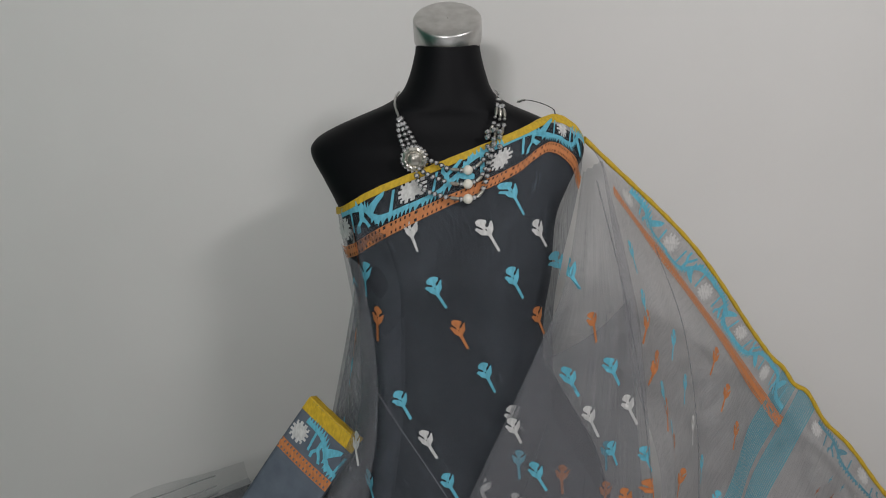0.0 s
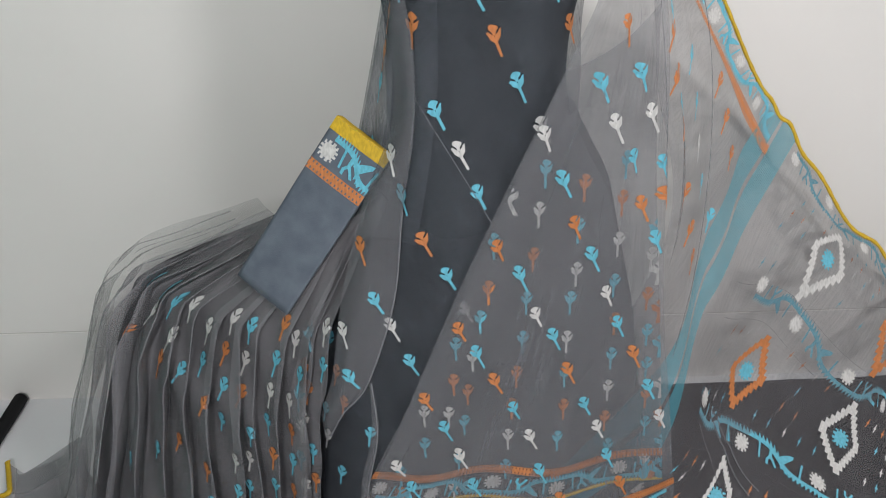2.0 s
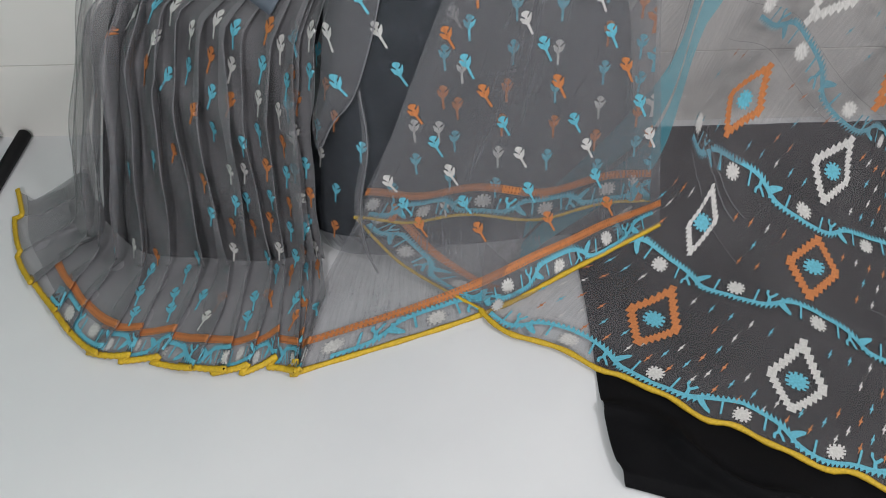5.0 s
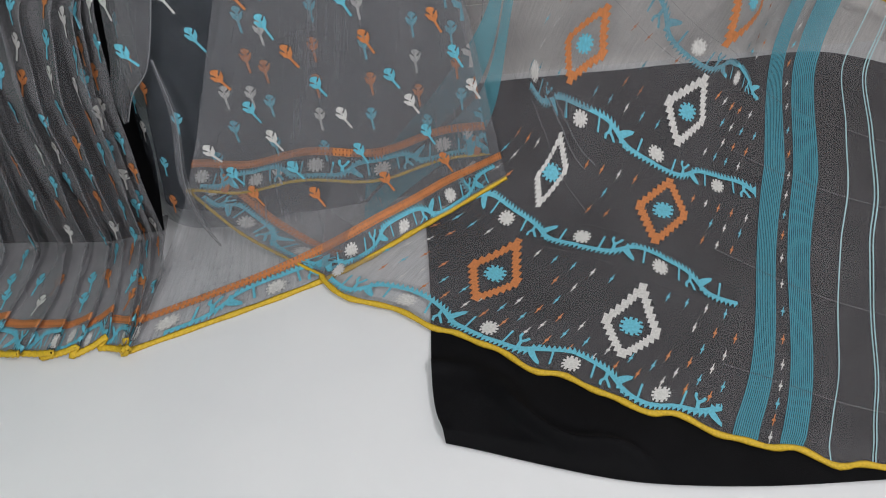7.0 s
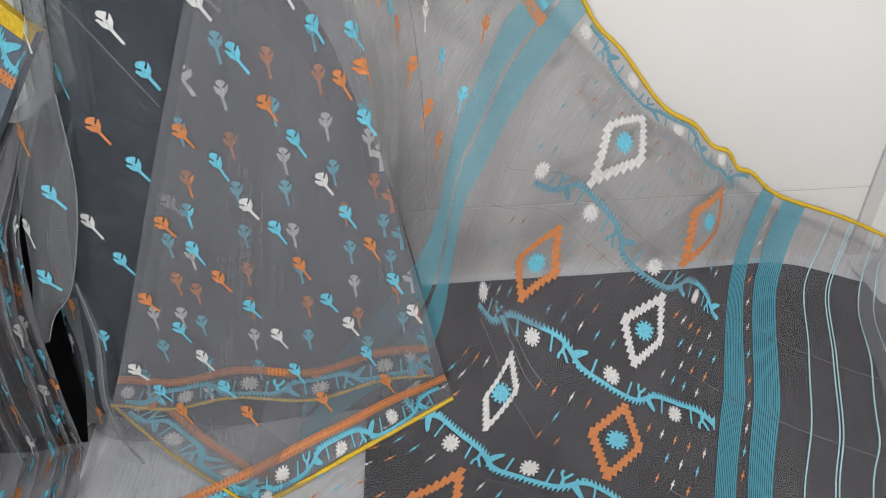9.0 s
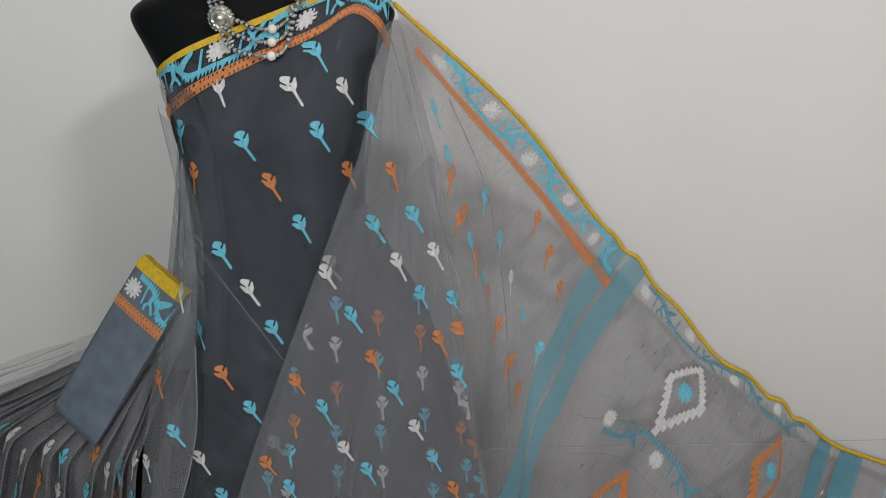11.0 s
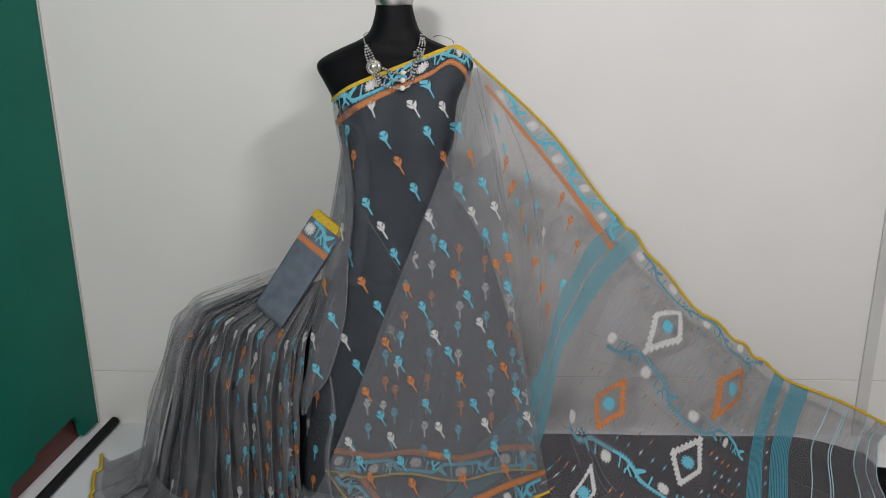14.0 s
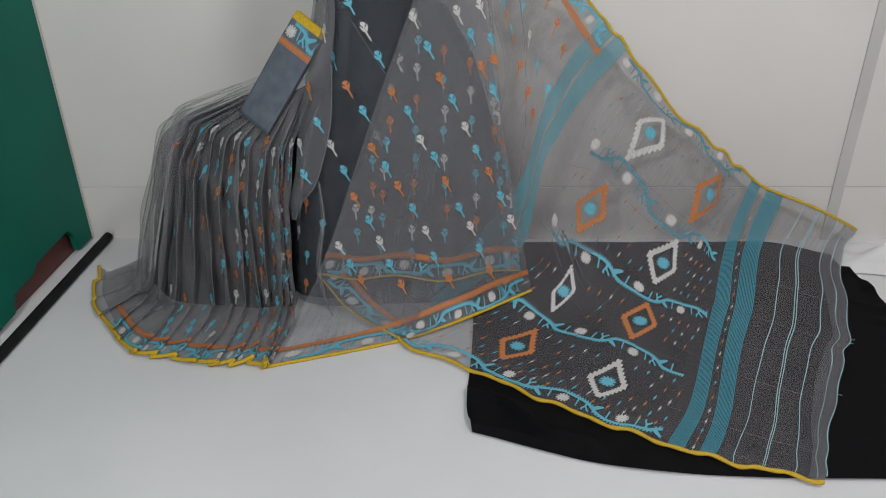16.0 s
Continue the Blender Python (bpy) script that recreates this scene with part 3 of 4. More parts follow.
# between waist and floor the pallu hangs behind the front fall
behind = np.interp(pallu_net[..., 2], (0.012, 0.03, 0.08, 0.15, 0.30, 0.60, 1.2), (0.0, 0.80, 0.905, 0.925, 0.945, 0.965, 0.97))
hidden = (vv < 0.44) & (pallu_net[..., 0] < 0.47)
pallu_net[..., 1] = np.where(hidden, np.maximum(pallu_net[..., 1], behind), pallu_net[..., 1])
pallu_net[..., 1] = np.minimum(pallu_net[..., 1], WALL_Y - 0.006)
pallu = Cloth("pallu", pallu_net, M_PALLU, saree, "sheer end piece with diamonds, rosettes and blue bands, fanned over the floor", flip=-1)
pallu.reverse_above = 0.13

# pleats spread at the side: fanned from the waist, broken over an edge, falling, then lying on the floor
G0 = [(-0.075, 0.945, 0.74), (-0.11, 0.955, 0.71), (-0.15, 0.975, 0.68), (-0.19, 1.00, 0.66), (-0.24, 1.04, 0.65), (-0.28, 1.09, 0.65), (-0.31, 1.16, 0.64)]
G1 = [(-0.185, 0.920, 0.52), (-0.225, 0.915, 0.505), (-0.305, 0.925, 0.525), (-0.385, 0.945, 0.545), (-0.455, 0.98, 0.560), (-0.500, 1.06, 0.568), (-0.53, 1.16, 0.568)]
GB = [(-0.222, 0.910, 0.37), (-0.250, 0.890, 0.37), (-0.325, 0.888, 0.375), (-0.415, 0.895, 0.42), (-0.490, 0.930, 0.485), (-0.555, 1.03, 0.512), (-0.605, 1.16, 0.505)]
G2 = [(-0.225, 0.905, 0.20), (-0.255, 0.885, 0.20), (-0.330, 0.885, 0.20), (-0.435, 0.888, 0.22), (-0.545, 0.920, 0.25), (-0.645, 1.03, 0.27), (-0.705, 1.16, 0.27)]
G3 = [(-0.222, 0.900, 0.03), (-0.262, 0.885, 0.03), (-0.335, 0.885, 0.03), (-0.46, 0.89, 0.03), (-0.60, 0.91, 0.03), (-0.71, 1.02, 0.03), (-0.79, 1.16, 0.03)]
G4 = [(-0.215, 0.80, 0.012), (-0.265, 0.76, 0.012), (-0.345, 0.765, 0.012), (-0.48, 0.775, 0.012), (-0.64, 0.82, 0.012), (-0.79, 0.97, 0.012), (-0.87, 1.13, 0.012)]
G5 = [(-0.238, 0.640, 0.010), (-0.265, 0.636, 0.010), (-0.36, 0.640, 0.010), (-0.50, 0.655, 0.010), (-0.660, 0.725, 0.010), (-0.82, 0.92, 0.010), (-0.925, 1.17, 0.010)]
PLEATS = 15
rng = random.Random(11)
FOLD_AT = np.cumsum([0.0] + [(1.0 if k < 6 else 0.80) + 0.5 * rng.random() for k in range(PLEATS)])
FOLD_AT /= FOLD_AT[-1]


def pleat_grid():
    rows = catmull(np.array([G0, G1, GB, G2, G3, G4, G5]).transpose(1, 0, 2), 84).transpose(1, 0, 2)
    per = 16
    g = np.concatenate([rows[i] + (rows[i + 1] - rows[i]) * (np.arange(per) / per)[:, None, None] for i in range(6)] + [rows[-1:]])
    for _ in range(2):
        g[1:-1] = (g[:-2] + 2 * g[1:-1] + g[2:]) / 4
    vv = np.linspace(0, 1, g.shape[0])[:, None]
    uu = np.linspace(0, 1, g.shape[1])[None, :]
    du, dv = np.gradient(g, axis=1), np.gradient(g, axis=0)
    out = np.cross(du, dv)
    out /= np.linalg.norm(out, axis=2, keepdims=True)
    tu = du / np.linalg.norm(du, axis=2, keepdims=True)
    tv = dv / np.linalg.norm(dv, axis=2, keepdims=True)
    pitch = np.linalg.norm(du, axis=2) * (g.shape[1] - 1) / PLEATS
    k = np.clip(np.searchsorted(FOLD_AT, uu[0], side="right") - 1, 0, PLEATS - 1)
    saw = 1 - ((uu[0] - FOLD_AT[k]) / (FOLD_AT[k + 1] - FOLD_AT[k]))[None, :] + 0 * vv
    k = k[None, :] + 0 * vv.astype(int)
    rand = np.array([random.Random(i).random() for i in range(PLEATS)])[k]
    tri = np.where(saw < 0.84, saw / 0.84, 1 - (saw - 0.84) / 0.16)
    ramp_in = smooth01(vv * 9)
    floor_part = smooth01((vv - 0.66) * 7)
    fringe = smooth01((uu - 0.80) * 6)
    sway = 1 + 0.28 * np.sin(vv * (6 + 3 * rand) + k * 2.3)
    shift = pitch * (0.36 + 0.50 * rand) * tri * ramp_in * (1 - 0.85 * fringe) * sway
    lift = (0.036 + 0.024 * rand) * (tri ** 1.4 - 0.42) * ramp_in * (1 - 0.62 * floor_part) * (1 - 0.70 * fringe)
    lift = lift * (0.30 + 0.70 * smooth01((vv - 0.08) * 5)) * sway
    g = g - tu * shift[..., None] + out * lift[..., None]
    # small cross ripples where the cloth is soft
    g = g + out * (0.0035 * np.sin(vv * 34 + 5 * rand + uu * 60) * (1 - floor_part) * ramp_in)[..., None]
    g = g + tv * (floor_part * (0.050 * (rand - 0.5) * tri + 0.010 * np.sin(uu * 23)))[..., None]
    g[..., 2] = np.maximum(g[..., 2], 0.004 + 0.012 * tri * floor_part)
    return g


def fold_u(k, q):
    """The place q (0 to 1) across the fold k, from its root to its edge."""
    return float(FOLD_AT[k + 1] - (FOLD_AT[k + 1] - FOLD_AT[k]) * q)


pleats = Cloth("pleats", pleat_grid(), [M_PLEAT, M_VEIL], saree, "fan of knife pleats in sheer grey cloth spreading on the floor", flip=1, second=lambda u, v: u > 0.84 and v < 0.70)

# dark lining inside the pleats
lining = net([[(x * 0.97 - 0.006 + (0.018 if i == 0 else 0.0), y + (0.085 if i == 0 else 0.040), z - 0.030) for i, (x, y, z) in enumerate(row[:6])] for row in (G0, G1, GB, G2)] + [[(x * 0.97 - 0.006, y + 0.032 + 0.008 * math.sin(40 * x), 0.012) for x, y, z in G3[:6]]], 8, 8)
Cloth("underskirt_spread", lining, M_BLACK, bpy.data.objects["underskirt"], "black layer spread out below the pleats")

# the pleats' cloth lies doubled where it meets the floor
doubled = net([[(x, y + 0.075, 0.008) for x, y, z in G3], [(x, y, 0.007) for x, y, z in G4], [(x * 0.5 + p * 0.5, y * 0.5 + q * 0.5, 0.006) for (x, y, z), (p, q, r) in zip(G4, G5)]], 10, 8)
doubled[..., 1] += 0.006 * np.sin(np.linspace(0, 40, doubled.shape[1]))[None, :]
Cloth("doubled_hem", doubled, M_PLEAT, saree, "doubled grey cloth under the foot of the pleats", flip=1)

# a second sheer layer behind the front fall, ending in a wavy hem
Q0 = [(0.190, 0.950, 0.93), (0.235, 0.955, 0.95), (0.28, 0.96, 0.98), (0.320, 0.972, 1.02)]
QA = [(0.135, 0.932, 0.80), (0.20, 0.935, 0.80), (0.27, 0.942, 0.79), (0.345, 0.958, 0.78)]
Q1 = [(-0.005, 0.918, 0.44), (0.12, 0.928, 0.44), (0.26, 0.938, 0.44), (0.40, 0.948, 0.44)]
Q2 = [(-0.14, 0.900, 0.126), (0.03, 0.905, 0.122), (0.24, 0.915, 0.112), (0.445, 0.932, 0.135)]
qn = net([Q0, QA, Q1, Q2], 16, 14)
qu = np.linspace(0, 1, qn.shape[1])[None, :]
qv = np.linspace(0, 1, qn.shape[0])[:, None]
qn[..., 2] += 0.007 * np.sin(qu * 15 + 1.0) * qv ** 3
qn[..., 1] += 0.005 * np.sin(qu * 15 + 2.4) * qv
under = Cloth("under_fall", qn, M_GAUZE, saree, "second sheer layer with a wavy bordered hem", flip=-1)

# loose flap from the side of the bust down past the waist
L0 = [(-0.086, 0.985, 1.095), (-0.072, 0.945, 1.09), (-0.060, 0.930, 1.085), (-0.050, 0.922, 1.08)]
L1 = [(-0.062, 0.950, 0.97), (-0.054, 0.925, 0.97), (-0.046, 0.908, 0.97), (-0.032, 0.90, 0.97)]
L2 = [(-0.062, 0.945, 0.86), (-0.054, 0.920, 0.86), (-0.044, 0.905, 0.86), (-0.032, 0.900, 0.86)]
L3 = [(-0.106, 0.930, 0.745), (-0.092, 0.908, 0.745), (-0.074, 0.900, 0.74), (-0.050, 0.902, 0.735)]
L4 = [(-0.146, 0.905, 0.595), (-0.124, 0.888, 0.59), (-0.098, 0.886, 0.585), (-0.066, 0.895, 0.58)]
L5 = [(-0.170, 0.885, 0.445), (-0.152, 0.868, 0.44), (-0.134, 0.870, 0.435), (-0.112, 0.88, 0.43)]
L6 = [(-0.190, 0.882, 0.375), (-0.178, 0.866, 0.372), (-0.167, 0.866, 0.372), (-0.155, 0.875, 0.372)]
L7 = [(-0.190, 0.878, 0.322), (-0.187, 0.872, 0.320), (-0.184, 0.872, 0.320), (-0.180, 0.876, 0.320)]
flap_net = net([L0, L1, L2, L3, L4, L5, L6, L7], 8, 12)
flap = Cloth("side_flap", flap_net, M_GAUZE, saree, "loose sheer flap hanging from bust to waist", flip=-1)
piping("flap_fold", [tuple(p) for p in flap_net[36:, -1]], 0.0011, M_PLEAT, saree)

# the bordered edge that falls from under the arm, behind the flap
D0 = [(-0.080, 1.010, 1.132), (-0.070, 0.985, 1.130), (-0.058, 0.962, 1.125), (-0.020, 0.945, 1.12)]
D1 = [(-0.070, 1.010, 1.050), (-0.060, 0.985, 1.050), (-0.050, 0.962, 1.050), (0.000, 0.938, 1.05)]
D2 = [(-0.084, 1.010, 0.965), (-0.070, 0.985, 0.965), (-0.056, 0.962, 0.965), (0.000, 0.936, 0.965)]
D3 = [(-0.104, 1.010, 0.870), (-0.086, 0.985, 0.870), (-0.068, 0.962, 0.870), (-0.002, 0.936, 0.870)]
D4 = [(-0.128, 1.010, 0.760), (-0.106, 0.985, 0.760), (-0.084, 0.962, 0.760), (-0.015, 0.936, 0.760)]
D5 = [(-0.145, 1.010, 0.660), (-0.122, 0.985, 0.660), (-0.096, 0.962, 0.660), (-0.030, 0.936, 0.660)]
drape_net = net([D0, D1, D2, D3, D4, D5], 8, 10)
drape_net[..., 1] -= 0.006 * np.sin(np.linspace(0, 14, drape_net.shape[1]))[None, :]
drape = Cloth("side_drape", drape_net, M_WRAP, saree, "bordered cloth falling under the arm", flip=-1)
Cloth("side_drape_back", drape_net + np.array((0.004, 0.018, 0.0)), M_WRAP, saree, flip=-1)

# narrow folds that drop from the flap to the floor, in front of the dark skirt
for i, pts in enumerate(([(-0.108, 0.882, 0.430), (-0.104, 0.872, 0.320), (-0.126, 0.866, 0.190), (-0.120, 0.864, 0.090), (-0.100, 0.862, 0.016)],)):
    line = catmull(pts, 10)
    t = np.linspace(0, 1, len(line))[:, None]
    wide = (0.003 + 0.006 * np.sin(math.pi * np.clip(t * 1.1, 0, 1)))
    grid = np.stack([line + np.array((a, b, 0.0)) * wide for a, b in ((-0.9, 0.7), (-0.4, -0.5), (0.0, -0.2), (0.5, -0.5), (0.9, 0.8))], 1)
    strip = Cloth("hanging_fold", grid, M_GAUZE, saree, flip=-1)
    piping("flap_fold", [tuple(p) for p in grid[:, 3 - 2 * i]], 0.0010, M_PLEAT, saree)

# the pallu's hem turned back under the front fall
R0 = [(-0.135, 0.905, 0.128), (-0.10, 0.893, 0.080), (-0.05, 0.868, 0.034), (0.03, 0.815, 0.014), (0.107, 0.758, 0.010)]
R1 = [(-0.06, 0.915, 0.16), (-0.03, 0.91, 0.11), (0.02, 0.885, 0.05), (0.10, 0.84, 0.014), (0.16, 0.80, 0.010)]
R2 = [(0.02, 0.925, 0.20), (0.06, 0.92, 0.15), (0.11, 0.90, 0.07), (0.17, 0.875, 0.016), (0.22, 0.84, 0.010)]
turned = Cloth("turned_hem", net([R2, R1, R0], 12, 10), M_PALLU, saree, "hem turned back under the front fall", flip=-1)
piping("yellow_piping", turned.g[-1], 0.0032, M_YELLOW, turned.ob, "yellow piping along the hem")

# thin fold lines pressed into the cloth
for pts in ([(0.345, 0.955, 1.10), (0.395, 0.965, 0.98), (0.425, 0.965, 0.84), (0.44, 0.965, 0.70), (0.445, 0.965, 0.55), (0.435, 0.962, 0.40)],
            [(0.262, 0.95, 1.19), (0.30, 0.93, 1.05), (0.335, 0.935, 0.9), (0.36, 0.937, 0.75)],
            [(-0.03, 0.893, 0.91), (0.0, 0.888, 0.86), (0.03, 0.888, 0.81), (0.085, 0.890, 0.715)]):
    piping("pressed_fold", catmull(pts, 8), 0.0009, M_GAUZE, saree)

# piping along the edges
piping("yellow_piping", pallu.g[:, -1] + np.array([0, -0.004, 0.0]), 0.0058, M_YELLOW, pallu.ob, "yellow piping along the edge")
piping("yellow_piping", pallu.g[67:, 0], 0.0052, M_YELLOW, pallu.ob, "yellow piping along the hem")
piping("yellow_piping", fall.g[-1, :], 0.0052, M_YELLOW, fall.ob, "yellow piping along the hem")
piping("yellow_piping", under.g[-1, :], 0.0035, M_YELLOW, under.ob, "yellow piping along the hem")
hem = pleats.g[-1, :].copy()
hem[:, 2] += 0.004
piping("yellow_piping", hem, 0.0058, M_YELLOW, pleats.ob, "yellow piping along the ruffled hem")
n = 40
body.ribbon("yellow_band", [((k / n, 0.0), (k / n, 0.010 / 1.2)) for k in range(n + 1)], 0, M_YELLOW, 0.003, "yellow band along the top edge")
piping("yellow_piping", body.g[0, :] + np.array([0, -0.002, 0]), 0.0022, M_YELLOW, body.ob)


# ---- borders ----
def along_v1(cloth, u0=0.0, u1=1.0):
    """Border of a sheet's lower edge."""
    return (lambda t: (u0 + (u1 - u0) * t, 1.0)), (lambda t, d: (u0 + (u1 - u0) * t, cloth.inset_v(u0 + (u1 - u0) * t, 1.0, -1, d)))


def along_v0(cloth):
    return (lambda t: (t, 0.0)), (lambda t, d: (t, cloth.inset_v(t, 0.0, 1, d)))


def along_u(cloth, u0, sign, v0, v1, sway=0.0, phase=0.0, rise=0.0):
    """Border that runs along v at u0, growing by sign along u; sway lets it wander, rise draws its start aside."""
    def inward(t, d):
        v = v0 + (v1 - v0) * t
        base = u0 + sway * math.sin(t * 9 + phase) + rise * math.exp(-((v - 0.47) / 0.06) ** 2)
        return (cloth.inset_u(base, sign if d >= 0 else -sign, d, v), v)
    return (lambda t: (u0, v0 + (v1 - v0) * t)), inward


def run(cloth, a, b):
    pts = [cloth.at(a[0] + (b[0] - a[0]) * k / 40, a[1] + (b[1] - a[1]) * k / 40) for k in range(41)]
    return float(sum(np.linalg.norm(q - p) for p, q in zip(pts, pts[1:])))


border_on(body, *along_v0(body), run(body, (0, 0.03), (1, 0.03)), first=0.018, unit=0.107, off=-0.002)
border_on(drape, *along_u(drape, 0.0, 1, 0.01, 0.26), run(drape, (0, 0.01), (0, 0.26)), first=0.03, unit=0.11, off=-0.014, wide=0.7)
border_on(fall, *along_v1(fall), run(fall, (0, 1), (1, 1)), first=0.05)
border_on(under, *along_v1(under), run(under, (0, 1), (1, 1)), first=0.03, unit=0.12)
border_on(pleats, *along_v1(pleats, 0.0, 0.80), 1.9, first=0.03, unit=0.13)
border_on(turned, *along_v1(turned), 0.33, first=0.03, unit=0.11, stop=0.9)
# the pallu: hem, three rows across its field, and the upper edge
border_on(pallu, *along_u(pallu, 0.0, 1, 0.44, 0.803), run(pallu, (0, 0.44), (0, 0.803)), orange=False, first=0.03, unit=0.158)
for q, far, begin, rise in ((0.290, 0.826, 0.0, 0.02), (0.480, 0.845, 0.045, 0.055), (0.682, 0.842, 0.06, 0.03)):
    border_on(pallu, *along_u(pallu, q, 1, 0.46, far, 0.010, q * 9, rise), run(pallu, (q, 0.46), (q, far)), orange=False, first=begin, unit=0.15, off=-0.012, wide=1.12)
    for e in (-0.015, 0.04):
        pts = [pallu.at(q + e + 0.010 * math.sin(k / 50 * 9 + q * 9), 0.45 + 0.372 * k / 50, 0.002) for k in range(51)]
        piping("couched_thread", pts, 0.0004, M_PALLU, pallu.ob)
border_on(pallu, *along_u(pallu, 1.0, -1, 0.44, 0.825), run(pallu, (1, 0.44), (1, 0.825)), orange=False, first=0.02, unit=0.14)
pallu.reverse_above = 99.0
border_on(pallu, *along_u(pallu, 1.0, -1, 0.03, 0.395), run(pallu, (1, 0.03), (1, 0.395)), first=0.05, unit=0.12, wide=1.5)


pallu.reverse_above = 0.13


# ---- blue bands across the pallu ----
def band_edges(u):
    """Where the two blue bands near the cut end begin and stop, at a place across the pallu."""
    return [float(np.interp(u, (0.0, 0.30, 0.57, 0.83, 1.0), row)) for row in
            ((0.811, 0.836, 0.855, 0.852, 0.842), (0.831, 0.856, 0.876, 0.872, 0.862), (0.849, 0.868, 0.883, 0.884, 0.874), (0.869, 0.888, 0.904, 0.907, 0.90))]


def fold_edges(u):
    """The same for the pair of bands that runs down the hanging part."""
    a = float(np.interp(u, (0.1, 0.4, 0.5, 0.62, 0.8, 1.0), (0.398, 0.374, 0.366, 0.352, 0.346, 0.346)))
    b = float(np.interp(u, (0.1, 0.4, 0.5, 0.62, 0.8, 1.0), (0.436, 0.440, 0.418, 0.404, 0.428, 0.438)))
    return [a, a + 0.46 * (b - a), a + 0.55 * (b - a), b]


def woven_band(edges, which, count, u0, u1, width, material, name="blue_weft_line"):
    for k in range(count):
        line = []
        for i in range(81):
            u = u0 + (u1 - u0) * i / 80
            e = edges(u)
            a, b = e[which], e[which + 1]
            line.append(((u, a + (b - a) * k / count), (u, a + (b - a) * (k + width) / count)))
        pallu.ribbon(name, line, 0, material, 0.0022)


pallu.reverse_above = 99.0
for which in (0, 2):
    pallu.ribbon("blue_band", [((u, band_edges(u)[which]), (u, band_edges(u)[which + 1])) for u in np.linspace(0.005, 0.995, 81)], 0, M_BANDFILL, 0.0012)
    woven_band(band_edges, which, 12, 0.005, 0.995, 0.66, M_BANDLINE)
woven_band(fold_edges, 0, 12, 0.12, 0.995, 0.86, M_STRIPE)
woven_band(fold_edges, 2, 12, 0.12, 0.995, 0.86, M_STRIPE)
for row in ((0.888, 0.909, 0.922, 0.930), (0.926, 0.936, 0.942, 0.948), (0.9285, 0.9385, 0.9445, 0.9505), (0.966, 0.962, 0.967, 0.975), (0.988, 0.987, 0.988, 0.988)):
    line = [(u, float(np.interp(u, (0.03, 0.29, 0.48, 0.70), row)) + 0.0006 * math.sin(u * 37)) for u in np.linspace(0.005, 0.995, 81)]
    pallu.ribbon("pale_weft_line", [((u, v), (u, v + 0.0011)) for u, v in line], 0, M_PALE, 0.002)

pallu.reverse_above = 0.13

# ---- creases in the pallu ----
# thin pale cords stand in for the shading along each crease
for (ua, va), (ub, vb) in (((0.36, 0.79), (0.30, 1.0)), ((0.58, 0.80), (0.52, 1.0)), ((0.17, 0.80), (0.13, 1.0)), ((0.50, 0.50), (0.36, 0.63)), ((0.72, 0.80), (0.66, 1.0))):
    pts = [pallu.at(ua + (ub - ua) * q / 24 + 0.003 * math.sin(q * 0.35), va + (vb - va) * q / 24, 0.002) for q in range(25)]
    piping("crease_highlight", pts, 0.0014, M_PALLU, pallu.ob)

# denser cords imitate the highlights on gathered folds
for ua, va, ub, vb in ((0.530, 0.520, 0.445, 0.622), (0.520, 0.520, 0.432, 0.612)):
    pts = [pallu.at(ua + (ub - ua) * q / 24 + 0.004 * math.sin(q * 0.25), va + (vb - va) * q / 24, 0.003) for q in range(25)]
    piping("fold_highlight", pts, 0.0019, M_GAUZE, pallu.ob)

# the cut end is folded under: a strip of doubled cloth
pallu.ribbon("folded_end", [((u, 0.979 + 0.004 * math.sin(u * 14)), (u, 0.999)) for u in np.linspace(0.01, 0.99, 61)], 0, M_GAUZE, 0.0026)

# ---- cut end of the pallu: a thin selvedge with a few loose wisps ----
piping("selvedge", pallu.g[-1, 2:], 0.0016, M_PALE, pallu.ob, "pale thin selvedge")
for i, q in enumerate((0.33, 0.54, 0.56)):
    p = pallu.at(q, 1.0, 0.004)
    wisp = catmull([p, p + np.array((0.005, -0.002 * (i % 3), 0.002)), p + np.array((0.011 + 0.002 * (i % 2), 0.003 * (i % 3 - 1), 0.0))], 5)
    piping("loose_thread", wisp, 0.0008, M_PALE, pallu.ob)

# ---- diamonds with rosettes ----
pallu.reverse_above = 99.0
COLOURS = {"b": M_BLUE, "o": M_ORANGE, "w": M_WHITE}
# place, colour, and for those drawn out or pinched by the folds their own reach along and across
for u, v, c, reach in ((0.188, 0.576, "o", None), (0.405, 0.570, "w", ((0.068, -0.004), (0.018, 0.0205))), (0.600, 0.565, "o", ((0.064, 0.004), (0.0, 0.034))), (0.815, 0.574, "w", ((0.094, 0.006), (-0.014, 0.033))),
                       (0.190, 0.714, "w", None), (0.400, 0.714, "o", None), (0.600, 0.714, "w", None), (0.815, 0.727, "o", ((0.100, 0.013), (0.012, 0.039)))):
    steps = reach and [(a / 0.090, b / 0.090) for a, b in reach[:1]] + [(a / 0.052, b / 0.052) for a, b in reach[1:]]
    pallu.lay_ring("woven_diamond", u, v, diamond(0.086, 0.050, 0.0135, 7), COLOURS[c], steps=steps)
    pallu.lay("diamond_rosette", u, v, star(0.020), M_BLUE)

pallu.reverse_above = 0.13

